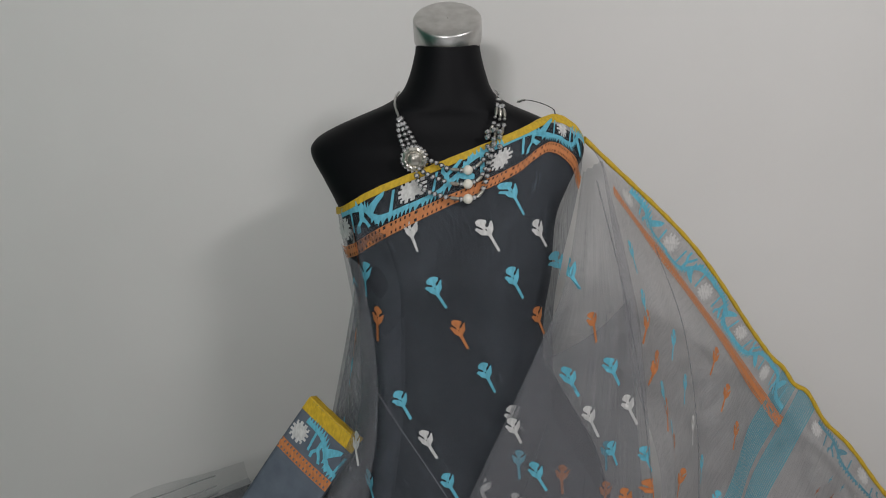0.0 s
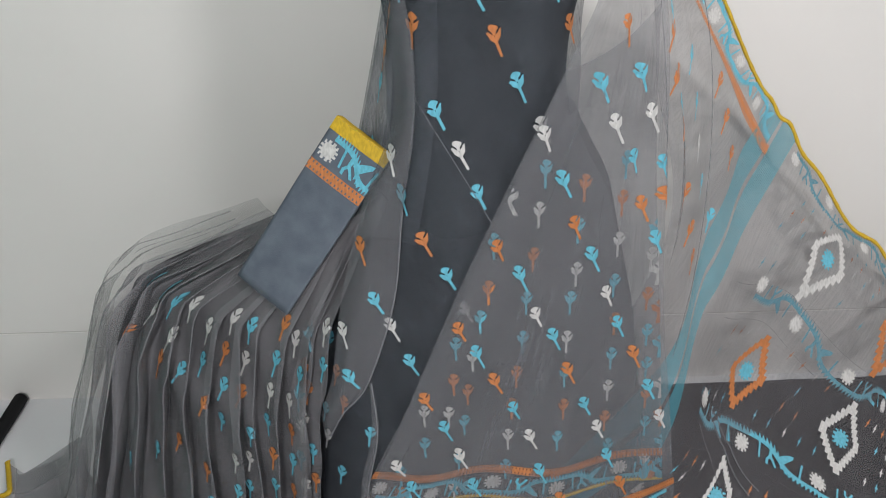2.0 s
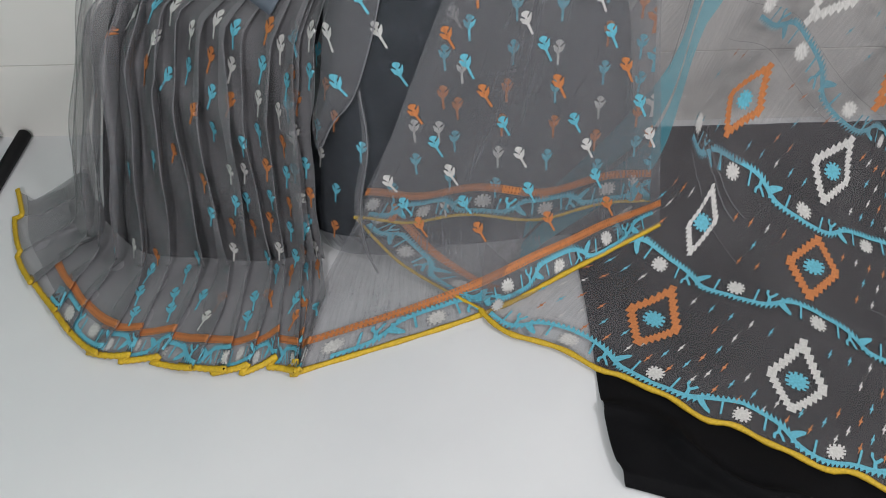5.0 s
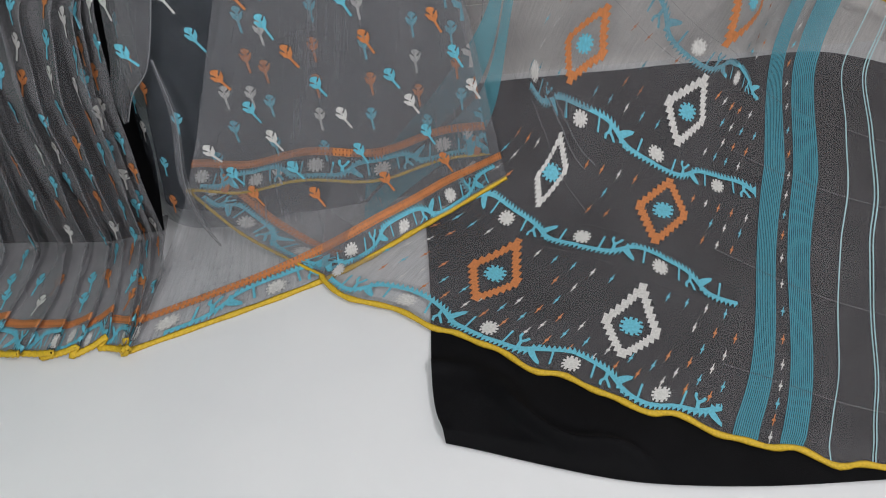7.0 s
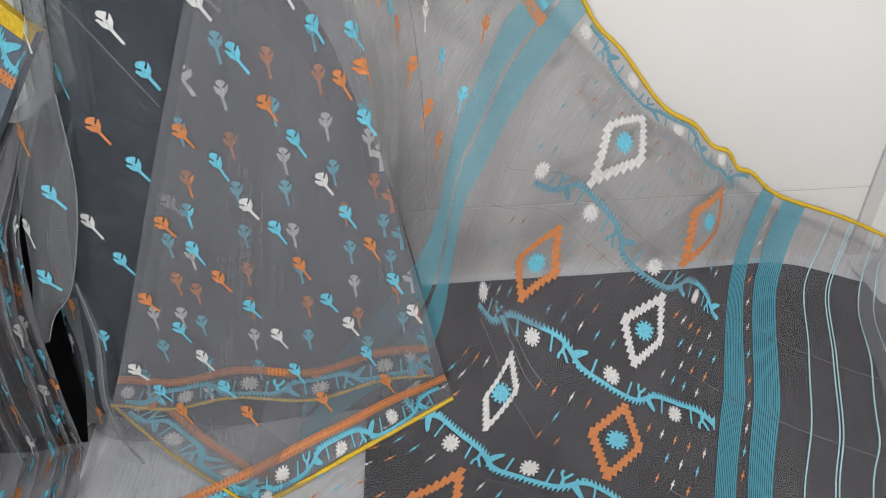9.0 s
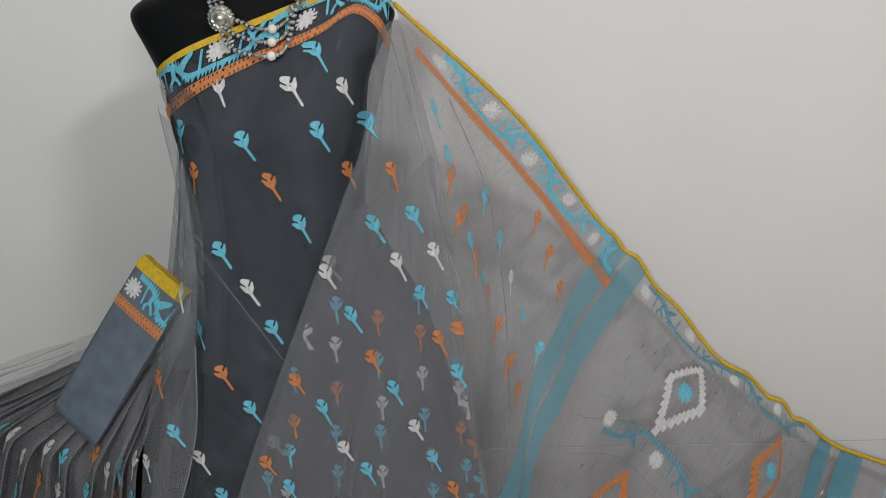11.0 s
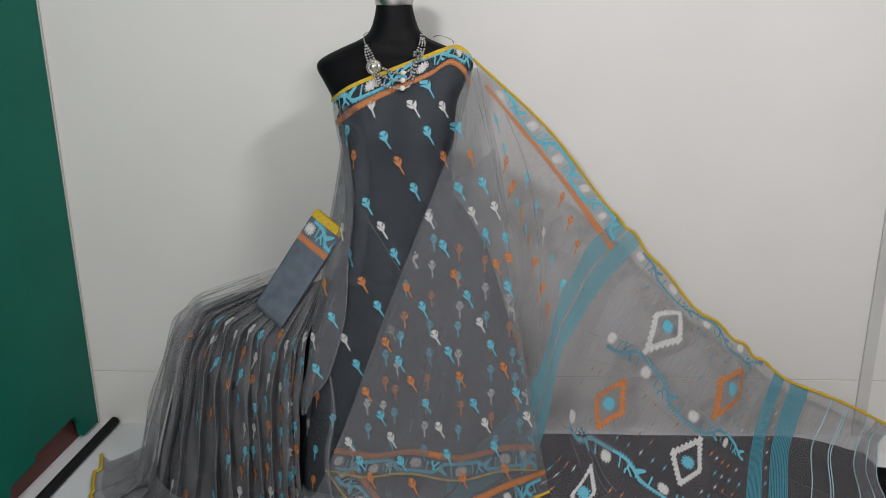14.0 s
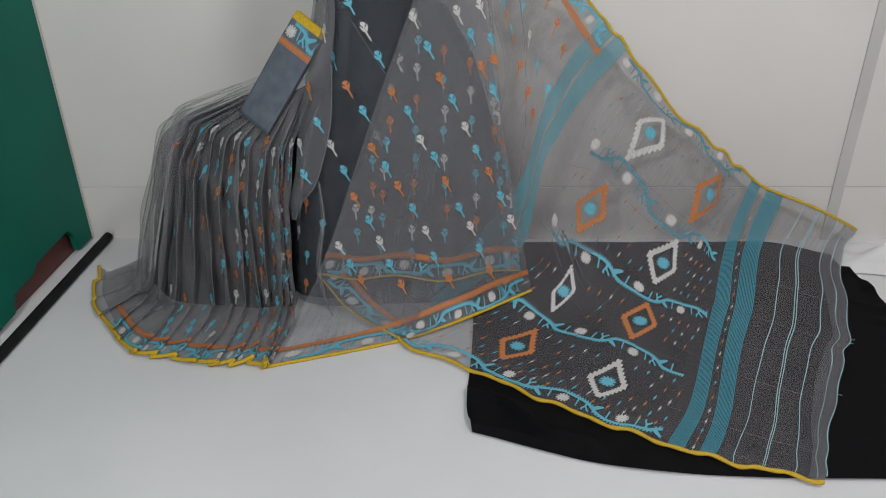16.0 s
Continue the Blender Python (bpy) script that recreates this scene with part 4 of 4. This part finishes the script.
# ---- scattered ticks ----
rng = random.Random(5)
ticks = {"w": ([], []), "o": ([], []), "b": ([], [])}
for i in range(26):
    for j in range(20):
        u = 0.045 + i * 0.0360
        v = 0.482 + j * 0.0200 + (0.0100 if i % 2 else 0) + 0.0012 * (rng.random() - 0.5)
        if v > band_edges(u)[0] - 0.012 or any(abs(u - q) < 0.035 for q in (0.04, 0.305, 0.495, 0.70, 0.95)):
            continue
        if any(abs(u - a) / 0.075 + abs(v - b) / 0.062 < 1.15 for a in (0.2, 0.4, 0.6, 0.8) for b in (0.571, 0.714)):
            continue
        verts, faces = ticks["wobwbo"[(i + 2 * j) % 6]]
        lu, lv = float(pallu.sample(pallu.lu, u, v)), float(pallu.sample(pallu.lv, u, v))
        for poly in TICK:
            faces.append(list(range(len(verts), len(verts) + len(poly))))
            for a, b in poly:
                verts.append(pallu.at(u + (b * 1.25 + a * 0.4) / lu, v + (a * 0.95 + b * 0.34) / lv))
for i in range(22):
    u = 0.02 + i * 0.045
    v = sum(band_edges(u)[1:3]) / 2
    verts, faces = ticks["wobw"[i % 4]]
    lu, lv = float(pallu.sample(pallu.lu, u, v)), float(pallu.sample(pallu.lv, u, v))
    faces.append(list(range(len(verts), len(verts) + len(TICK[0]))))
    for a, b in TICK[0]:
        verts.append(pallu.at(u + (b * 1.25 + a * 0.4) / lu, v + (a * 0.95 + b * 0.34) / lv))
for c, (verts, faces) in ticks.items():
    tagged(mesh_object("tick_weave", verts, faces, COLOURS[c], pallu.ob, smooth=False), kind="stuff")


# ---- tulips in slanting chains ----
def chain(cloth, colours, x, z, dx=0.035, dz=-0.068, turn=-0.35, size=1.0, y=0.9):
    for k, c in enumerate(colours):
        if c != ".":
            u, v = cloth.find((x + dx * k, y, z + dz * k))
            cloth.lay("woven_tulip", u, v, TULIP, COLOURS[c], turn, size, hang=True)


chain(drape, "oob.b", -0.062, 1.000, -0.008, -0.050, 0.1, 0.9, 0.98)
chain(body, "bwb", 0.155, 1.168, 0.040, -0.060)
chain(body, "wbo", 0.120, 1.121, 0.037, -0.066)
chain(body, "wbobw", 0.016, 1.112)
chain(body, "bwb", 0.000, 0.879)
chain(body, "bobw", -0.050, 0.737)
chain(body, "wb", -0.069, 0.507, 0.030, -0.066)
chain(body, "o", -0.035, 0.99, turn=0.0)
chain(body, "b", -0.050, 1.05, turn=0.0)
for c, x, z in (("w", -0.196, 0.232), ("b", -0.178, 0.168), ("o", -0.190, 0.080), ("b", -0.200, 0.290), ("o", -0.170, 0.385), ("b", -0.185, 0.445), ("b", -0.120, 0.280), ("b", -0.105, 0.110), ("o", -0.165, 0.330)):
    chain(body, c, x, z, size=0.95, turn=0.2)
chain(fall, "bobwbo", 0.229, 1.068, 0.031, -0.070)
chain(fall, "bwbob", 0.232, 0.926, 0.032, -0.0685)
chain(fall, "wbobwbobw", 0.160, 0.832, 0.0322, -0.0675)
chain(fall, "obwbobwbo", 0.103, 0.668, 0.0325, -0.0667)
chain(fall, "obobwbo", 0.045, 0.520, 0.032, -0.0675)
chain(fall, "obwbo", -0.014, 0.370, 0.031, -0.067)
chain(fall, "wbo", -0.071, 0.227, 0.033, -0.060)
for c, x, z in (("o", -0.114, 0.668), ("w", -0.066, 0.813), ("b", -0.095, 0.588), ("b", -0.139, 0.446), ("w", -0.147, 0.522)):
    chain(flap, c, x, z, size=0.95)
for i in range(6):
    chain(under, ("wbobwobbw", "bwobboowb", "obwbwbobo", "bowbobwob", "wobbobwbo", "bwobwobwb")[i][:9], 0.100 + 0.064 * i, 0.731 + (0.031 if i % 2 else 0.0) + 0.01 * i - (0.15 if i > 3 else 0), -0.008 + 0.004 * i, -0.0735, 0.05, 0.95)
for i in range(3):
    chain(under, ("bow", "wb", "bo")[i], 0.035 - 0.05 * i, 0.46 - 0.13 * i, -0.006, -0.0735, 0.05, 0.95)
# on the upper pallu
pallu.reverse_above = 99.0
chain(pallu, "ooooooo", 0.340, 0.975, 0.0215, -0.070, 0.55, 1.0, 1.0)
chain(pallu, "ooo", 0.507, 0.846, 0.024, -0.068, 0.7, 1.0, 1.16)
chain(pallu, "bb.bb", 0.325, 1.075, 0.020, -0.071, 0.1, 1.0, 0.97)
chain(pallu, "bbwbb", 0.403, 0.922, 0.026, -0.078, 0.5, 0.95, 1.05)

# leading edge of each pleat, where the cloth is doubled
for k in range(PLEATS):
    piping("pleat_edge", [pleats.at(fold_u(k, 0.84), 0.04 + 0.94 * q / 45, 0.0004) for q in range(46)], 0.0011, M_GAUZE if k < 12 else M_VEIL, pleats.ob)

# on the pleats: a column on the face of each fold, dense beside the body and sparse towards the far side
COLUMNS = ("wbowbobw", "bobwbwbo", "wbwobobb", "obwbobow", "bwobwbob", "wobbwbow", "wbo.ob.w", "w.b.o..b", "bwo.b..o", "bw...b.w", "b.o....b", ".w..o...")
for k, column in enumerate(COLUMNS):
    rng = random.Random(k + 40)
    v = 0.155 + 0.05 * rng.random()
    for c in column:
        if c != "." and v < 0.66:
            pleats.lay("woven_tulip", fold_u(k, 0.40 + 0.34 * rng.random()), v, TULIP, COLOURS[c], 0.12 * (rng.random() - 0.5), 1.0, 0.002)
        v += 0.064 + 0.006 * rng.random()
    for v in (0.70, 0.775, 0.84):
        if k < 9 and rng.random() < 0.72:
            pleats.lay("woven_tulip", fold_u(k, 0.3 + 0.4 * rng.random()), v + 0.02 * rng.random(), TULIP, COLOURS[rng.choice("bbowb")], 0.0, 1.0, 0.002)


# ---- folded blouse piece ----
blouse = thing("folded_blouse_piece", "folded slate-blue blouse cloth with bordered yellow edge, leaning on the pleats", "cloth")
tl, across, down = np.array((-0.135, 1.015, 0.843)), np.array((0.080, -0.050, -0.047)), np.array((-0.172, -0.035, -0.252))
out = np.cross(across, down)
out /= np.linalg.norm(out)
out = -out if out[1] > 0 else out
for k in range(4):
    rows = []
    for i in range(9):
        r = []
        for j in range(7):
            s, t = j / 6, i / 8
            sag = 0.004 * math.sin(s * 3.1) + 0.003 * math.sin(t * 5 + k)
            r.append(tl + across * (s * (1 - 0.01 * k)) + down * (t * (1 - 0.012 * (k % 2))) + out * (0.014 + 0.0045 * (3 - k) + sag * 0.6))
        rows.append(r)
    grid = net(np.array(rows), 3, 3)
    sheet = Cloth("folded_layer", grid, M_CARD, blouse, flip=1.0 if np.dot(np.cross(across, down), out) > 0 else -1.0)
    sol = sheet.ob.modifiers.new("thick", "SOLIDIFY")
    sol.thickness, sol.offset = 0.0034, 0.0
    sheet.ribbon("yellow_band", [((q / 12, 0.0), (q / 12, 0.065)) for q in range(13)], 0, M_YELLOW, 0.0022 if k == 0 else 0.002)
    edge_pts = [sheet.at(q / 12, 0.0, 0.0) for q in range(13)]
    piping("yellow_edge", edge_pts, 0.0026, M_YELLOW, sheet.ob)
    if k == 0:
        front = sheet
border_on(front, *along_v0(front), 0.10, first=0.018, unit=0.10, off=0.014)

# ---- necklace ----
necklace = thing("necklace", "three-strand silver bead necklace with pearls and a round medallion", "necklace")


def bead_mesh(name, r, stretch, material, seg=8):
    bm = bmesh.new()
    bmesh.ops.create_uvsphere(bm, u_segments=seg, v_segments=max(4, seg - 3), radius=r)
    bmesh.ops.scale(bm, vec=(1, 1, stretch), verts=bm.verts)
    me = bpy.data.meshes.new(name)
    bm.to_mesh(me)
    bm.free()
    me.materials.append(material)
    return me


BEAD, SEED, PEARL = bead_mesh("bead", 0.0043, 0.9, M_BEAD, 7), bead_mesh("seed_bead", 0.0028, 0.8, M_SILVER, 7), bead_mesh("pearl", 0.0068, 1.0, M_PEARL, 16)
TUBE = bead_mesh("tube_bead", 0.0027, 2.8, M_BRASS, 10)


def on_chest(x, z, lift):
    return np.array((x, min(front_y(x, z), 1.06) - lift, z))


def string(points, lift=0.024):
    pts = catmull([on_chest(x, z, lift) for x, z in points], 30)
    return pts


def beads_along(pts, meshes, gap):
    acc, k = 0.0, 0
    for p, q in zip(pts, pts[1:]):
        acc += float(np.linalg.norm(q - p))
        if acc >= gap:
            acc = 0.0
            me = meshes[k % len(meshes)]
            ob = new(me.name.split(".")[0], me)
            ob.parent = necklace
            ob.location = tuple(q)
            if me is TUBE:
                ob.rotation_mode = "QUATERNION"
                ob.rotation_quaternion = Vector(tuple(q - p)).to_track_quat("Z", "Y")
            k += 1


for i in range(3):
    o = 0.009 * (i - 1)
    beads_along(string([(-0.004, 1.270), (0.004 + o * 0.8, 1.245), (0.017 + o, 1.216)], 0.018), [BEAD, BEAD, BEAD], 0.0072)
    beads_along(string([(0.134, 1.297), (0.137 + o * 0.7, 1.268), (0.128 + o, 1.236)], 0.018), [SEED, BEAD, TUBE], 0.0088)
    drop = (1.199, 1.182, 1.164)[i]
    beads_along(string([(0.020, 1.210 - 0.006 * i), (0.040 - 0.004 * i, drop + 0.012), (0.066, drop + 0.001)]), [BEAD, BEAD, BEAD], 0.0072)
    beads_along(string([(0.066, drop + 0.001), (0.094, drop), (0.113, drop + 0.012), (0.127, 1.232)]), [TUBE, BEAD, PEARL, BEAD, TUBE, BEAD, BEAD, BEAD, BEAD, BEAD, BEAD, BEAD], 0.0085)
piping("cord", catmull([(-0.008, 1.085, 1.297), (-0.011, 1.060, 1.292), (-0.010, 1.035, 1.282), (-0.004, 1.018, 1.268)], 6), 0.0018, M_SILVER, necklace, "silver end cord")
piping("cord", catmull([(0.132, 1.085, 1.299), (0.136, 1.060, 1.297), (0.134, 1.035, 1.296)], 6), 0.0018, M_SILVER, necklace)


def medallion(x, z):
    verts, faces = [], []
    c = on_chest(x, z, 0.026)
    n = 40
    for r, h in ((0.0165, 0.0), (0.0165, 0.003), (0.013, 0.0045), (0.0105, 0.003), (0.008, 0.006), (0.0045, 0.0075), (0.0005, 0.008)):
        for k in range(n):
            a = 2 * math.pi * k / n
            rr = r * (1 + (0.04 if k % 4 < 2 else -0.03) * (r > 0.009))
            verts.append((c[0] + rr * math.cos(a), c[1] - h - 0.15 * rr * math.sin(a) * 0, c[2] + rr * math.sin(a)))
    for i in range(6):
        for k in range(n):
            faces.append([i * n + k, i * n + (k + 1) % n, (i + 1) * n + (k + 1) % n, (i + 1) * n + k])
    faces.append(list(range(n)))
    mesh_object("medallion", verts, faces, M_BRASS, necklace, "pierced silver flower medallion", smooth=False)
    for k in range(18):
        a = 2 * math.pi * k / 18
        ob = new("bead", BEAD)
        ob.parent = necklace
        ob.location = (c[0] + 0.0160 * math.cos(a), c[1] + 0.001, c[2] + 0.0160 * math.sin(a))


medallion(0.019, 1.213)

# clear crystal cluster opposite the medallion
CRYSTAL = bead_mesh("crystal_bead", 0.0042, 0.9, M_CRYSTAL, 8)
for k in range(9):
    ob = new("crystal_bead", CRYSTAL)
    ob.parent = necklace
    ob.location = tuple(on_chest(0.119 + 0.0085 * (k % 3), 1.247 - 0.0095 * (k // 3) + 0.003 * (k % 2), 0.024 + 0.002 * (k % 2)))

# safety pin wire at the shoulder
pin = thing("safety_pin", "thin bent wire pin at the shoulder", "pin")
piping("wire", catmull([(0.165, 1.06, 1.283), (0.175, 1.05, 1.287), (0.195, 1.045, 1.283), (0.212, 1.045, 1.275), (0.215, 1.04, 1.268)], 6), 0.0009, M_ROD, pin)
piping("clasp", catmull([(0.163, 1.06, 1.284), (0.168, 1.056, 1.286), (0.173, 1.053, 1.287)], 4), 0.0022, M_SILVER, pin)

# ---- black cloth on the floor ----
K0 = [(0.34, 1.35, 0.004), (0.70, 1.352, 0.004), (1.05, 1.354, 0.006), (1.33, 1.352, 0.012), (1.50, 1.26, 0.006)]
K1 = [(0.315, 1.05, 0.004), (0.65, 1.05, 0.004), (1.0, 1.05, 0.004), (1.3, 1.04, 0.004), (1.53, 1.03, 0.004)]
K2 = [(0.305, 0.75, 0.004), (0.62, 0.72, 0.004), (0.97, 0.72, 0.004), (1.3, 0.70, 0.004), (1.535, 0.70, 0.004)]
K3 = [(0.288, 0.48, 0.004), (0.60, 0.45, 0.004), (0.95, 0.45, 0.004), (1.3, 0.45, 0.004), (1.55, 0.45, 0.004)]
K4 = [(0.300, 0.385, 0.004), (0.60, 0.282, 0.004), (0.93, 0.248, 0.004), (1.25, 0.248, 0.004), (1.56, 0.25, 0.004)]
kn = net([K0, K1, K2, K3, K4], 30, 24)
for j in range(kn.shape[0]):
    for i in range(kn.shape[1]):
        x, y, z = kn[j, i]
        w = noise.noise(Vector((x * 7, y * 9, 0.3)))
        ridge = max(0.0, 1 - abs(math.sin(x * 16 + y * 21 + 2 * w)) * 2.2)
        near = smooth01((0.62 - 0.52 * (x - 0.293) - 0.03 - y) * 10) * smooth01((0.75 - x) * 4)
        free = smooth01((x - 1.40) * 8) * smooth01((x - 1.0 - 0.42 * (y - 0.2)) * 8)
        near *= smooth01((kn.shape[0] - 1 - j) / 6)
        kn[j, i, 2] = 0.0035 + 0.0025 * (w + 0.6) + (0.030 * ridge) * max(near * 0.9, free * 0.5) + 0.014 * near
tagged(Cloth("black_cloth", kn, M_BLACKCLOTH, None).ob, "crumpled black cotton cloth spread on the white floor", "cloth")

# ---- crumpled white cloth in the corner ----
wn = np.zeros((25, 41, 3))
for j in range(25):
    for i in range(41):
        s, t = i / 40, j / 24
        x, y = 1.50 + 0.55 * s, 1.14 + 0.20 * t - 0.05 * s
        h = 0.05 * math.sin(math.pi * min(s * 2.5, 1) * 0.5) * math.sin(math.pi * t) ** 0.6
        h *= 1 + 0.9 * noise.noise(Vector((x * 13, y * 15, 1.7)))
        wn[j, i] = (x, y + 0.02 * noise.noise(Vector((x * 9, y * 9, 5))), 0.004 + max(h, 0))
tagged(Cloth("white_cloth", wn, M_CREAM, None).ob, "crumpled white cloth bundle at the foot of the wall", "cloth")

# ---- green board, its plinth and the rubber strip ----
board = thing("green_board", "tall green painted board with a notched lower edge", "board")
outline = [(1.372, 0.012), (1.275, 0.012), (1.262, 0.070), (1.235, 0.104), (1.02, 0.098), (1.00, 0.078), (0.88, 0.072), (0.86, 0.020), (-0.6, 0.016), (-0.6, 2.3), (1.372, 2.3)]
bm = bmesh.new()
for x in (-1.030,):
    vs = [bm.verts.new((x, y, z)) for y, z in outline]
    f = bm.faces.new(vs)
ext = bmesh.ops.extrude_face_region(bm, geom=[f])
bmesh.ops.translate(bm, vec=(-0.022, 0, 0), verts=[q for q in ext["geom"] if isinstance(q, bmesh.types.BMVert)])
bmesh.ops.recalc_face_normals(bm, faces=bm.faces)
bmesh.ops.bevel(bm, geom=[e for e in bm.edges], offset=0.002, segments=2, affect="EDGES")
part("panel", bm, M_GREEN, board)
part("edge_strip", box_bm(-1.056, -1.028, 1.373, 1.379, 0.012, 2.3, 0.001), M_STRIP, board, "pale grey edge strip")
part("plinth", box_bm(-1.13, -1.058, -0.6, 1.345, 0.0, 0.13, 0.003), M_RED, board, "dark red-brown plinth")
bm = bmesh.new()
m = Matrix.Translation((-0.972, 0.425, 0.0155)) @ Matrix.Rotation(radians(90), 4, "X")
bmesh.ops.create_cone(bm, cap_ends=True, segments=20, radius1=0.0155, radius2=0.0155, depth=1.90, matrix=m)
bmesh.ops.bevel(bm, geom=[e for e in bm.edges if len(e.link_faces) == 2 and abs(e.calc_length()) < 0.01], offset=0.003, segments=2, affect="EDGES")
me = bpy.data.meshes.new("rubber_rod")
bm.to_mesh(me)
bm.free()
me.materials.append(M_ROD)
tagged(new("rubber_rod", me), "long black round rod lying along the board", "rod")
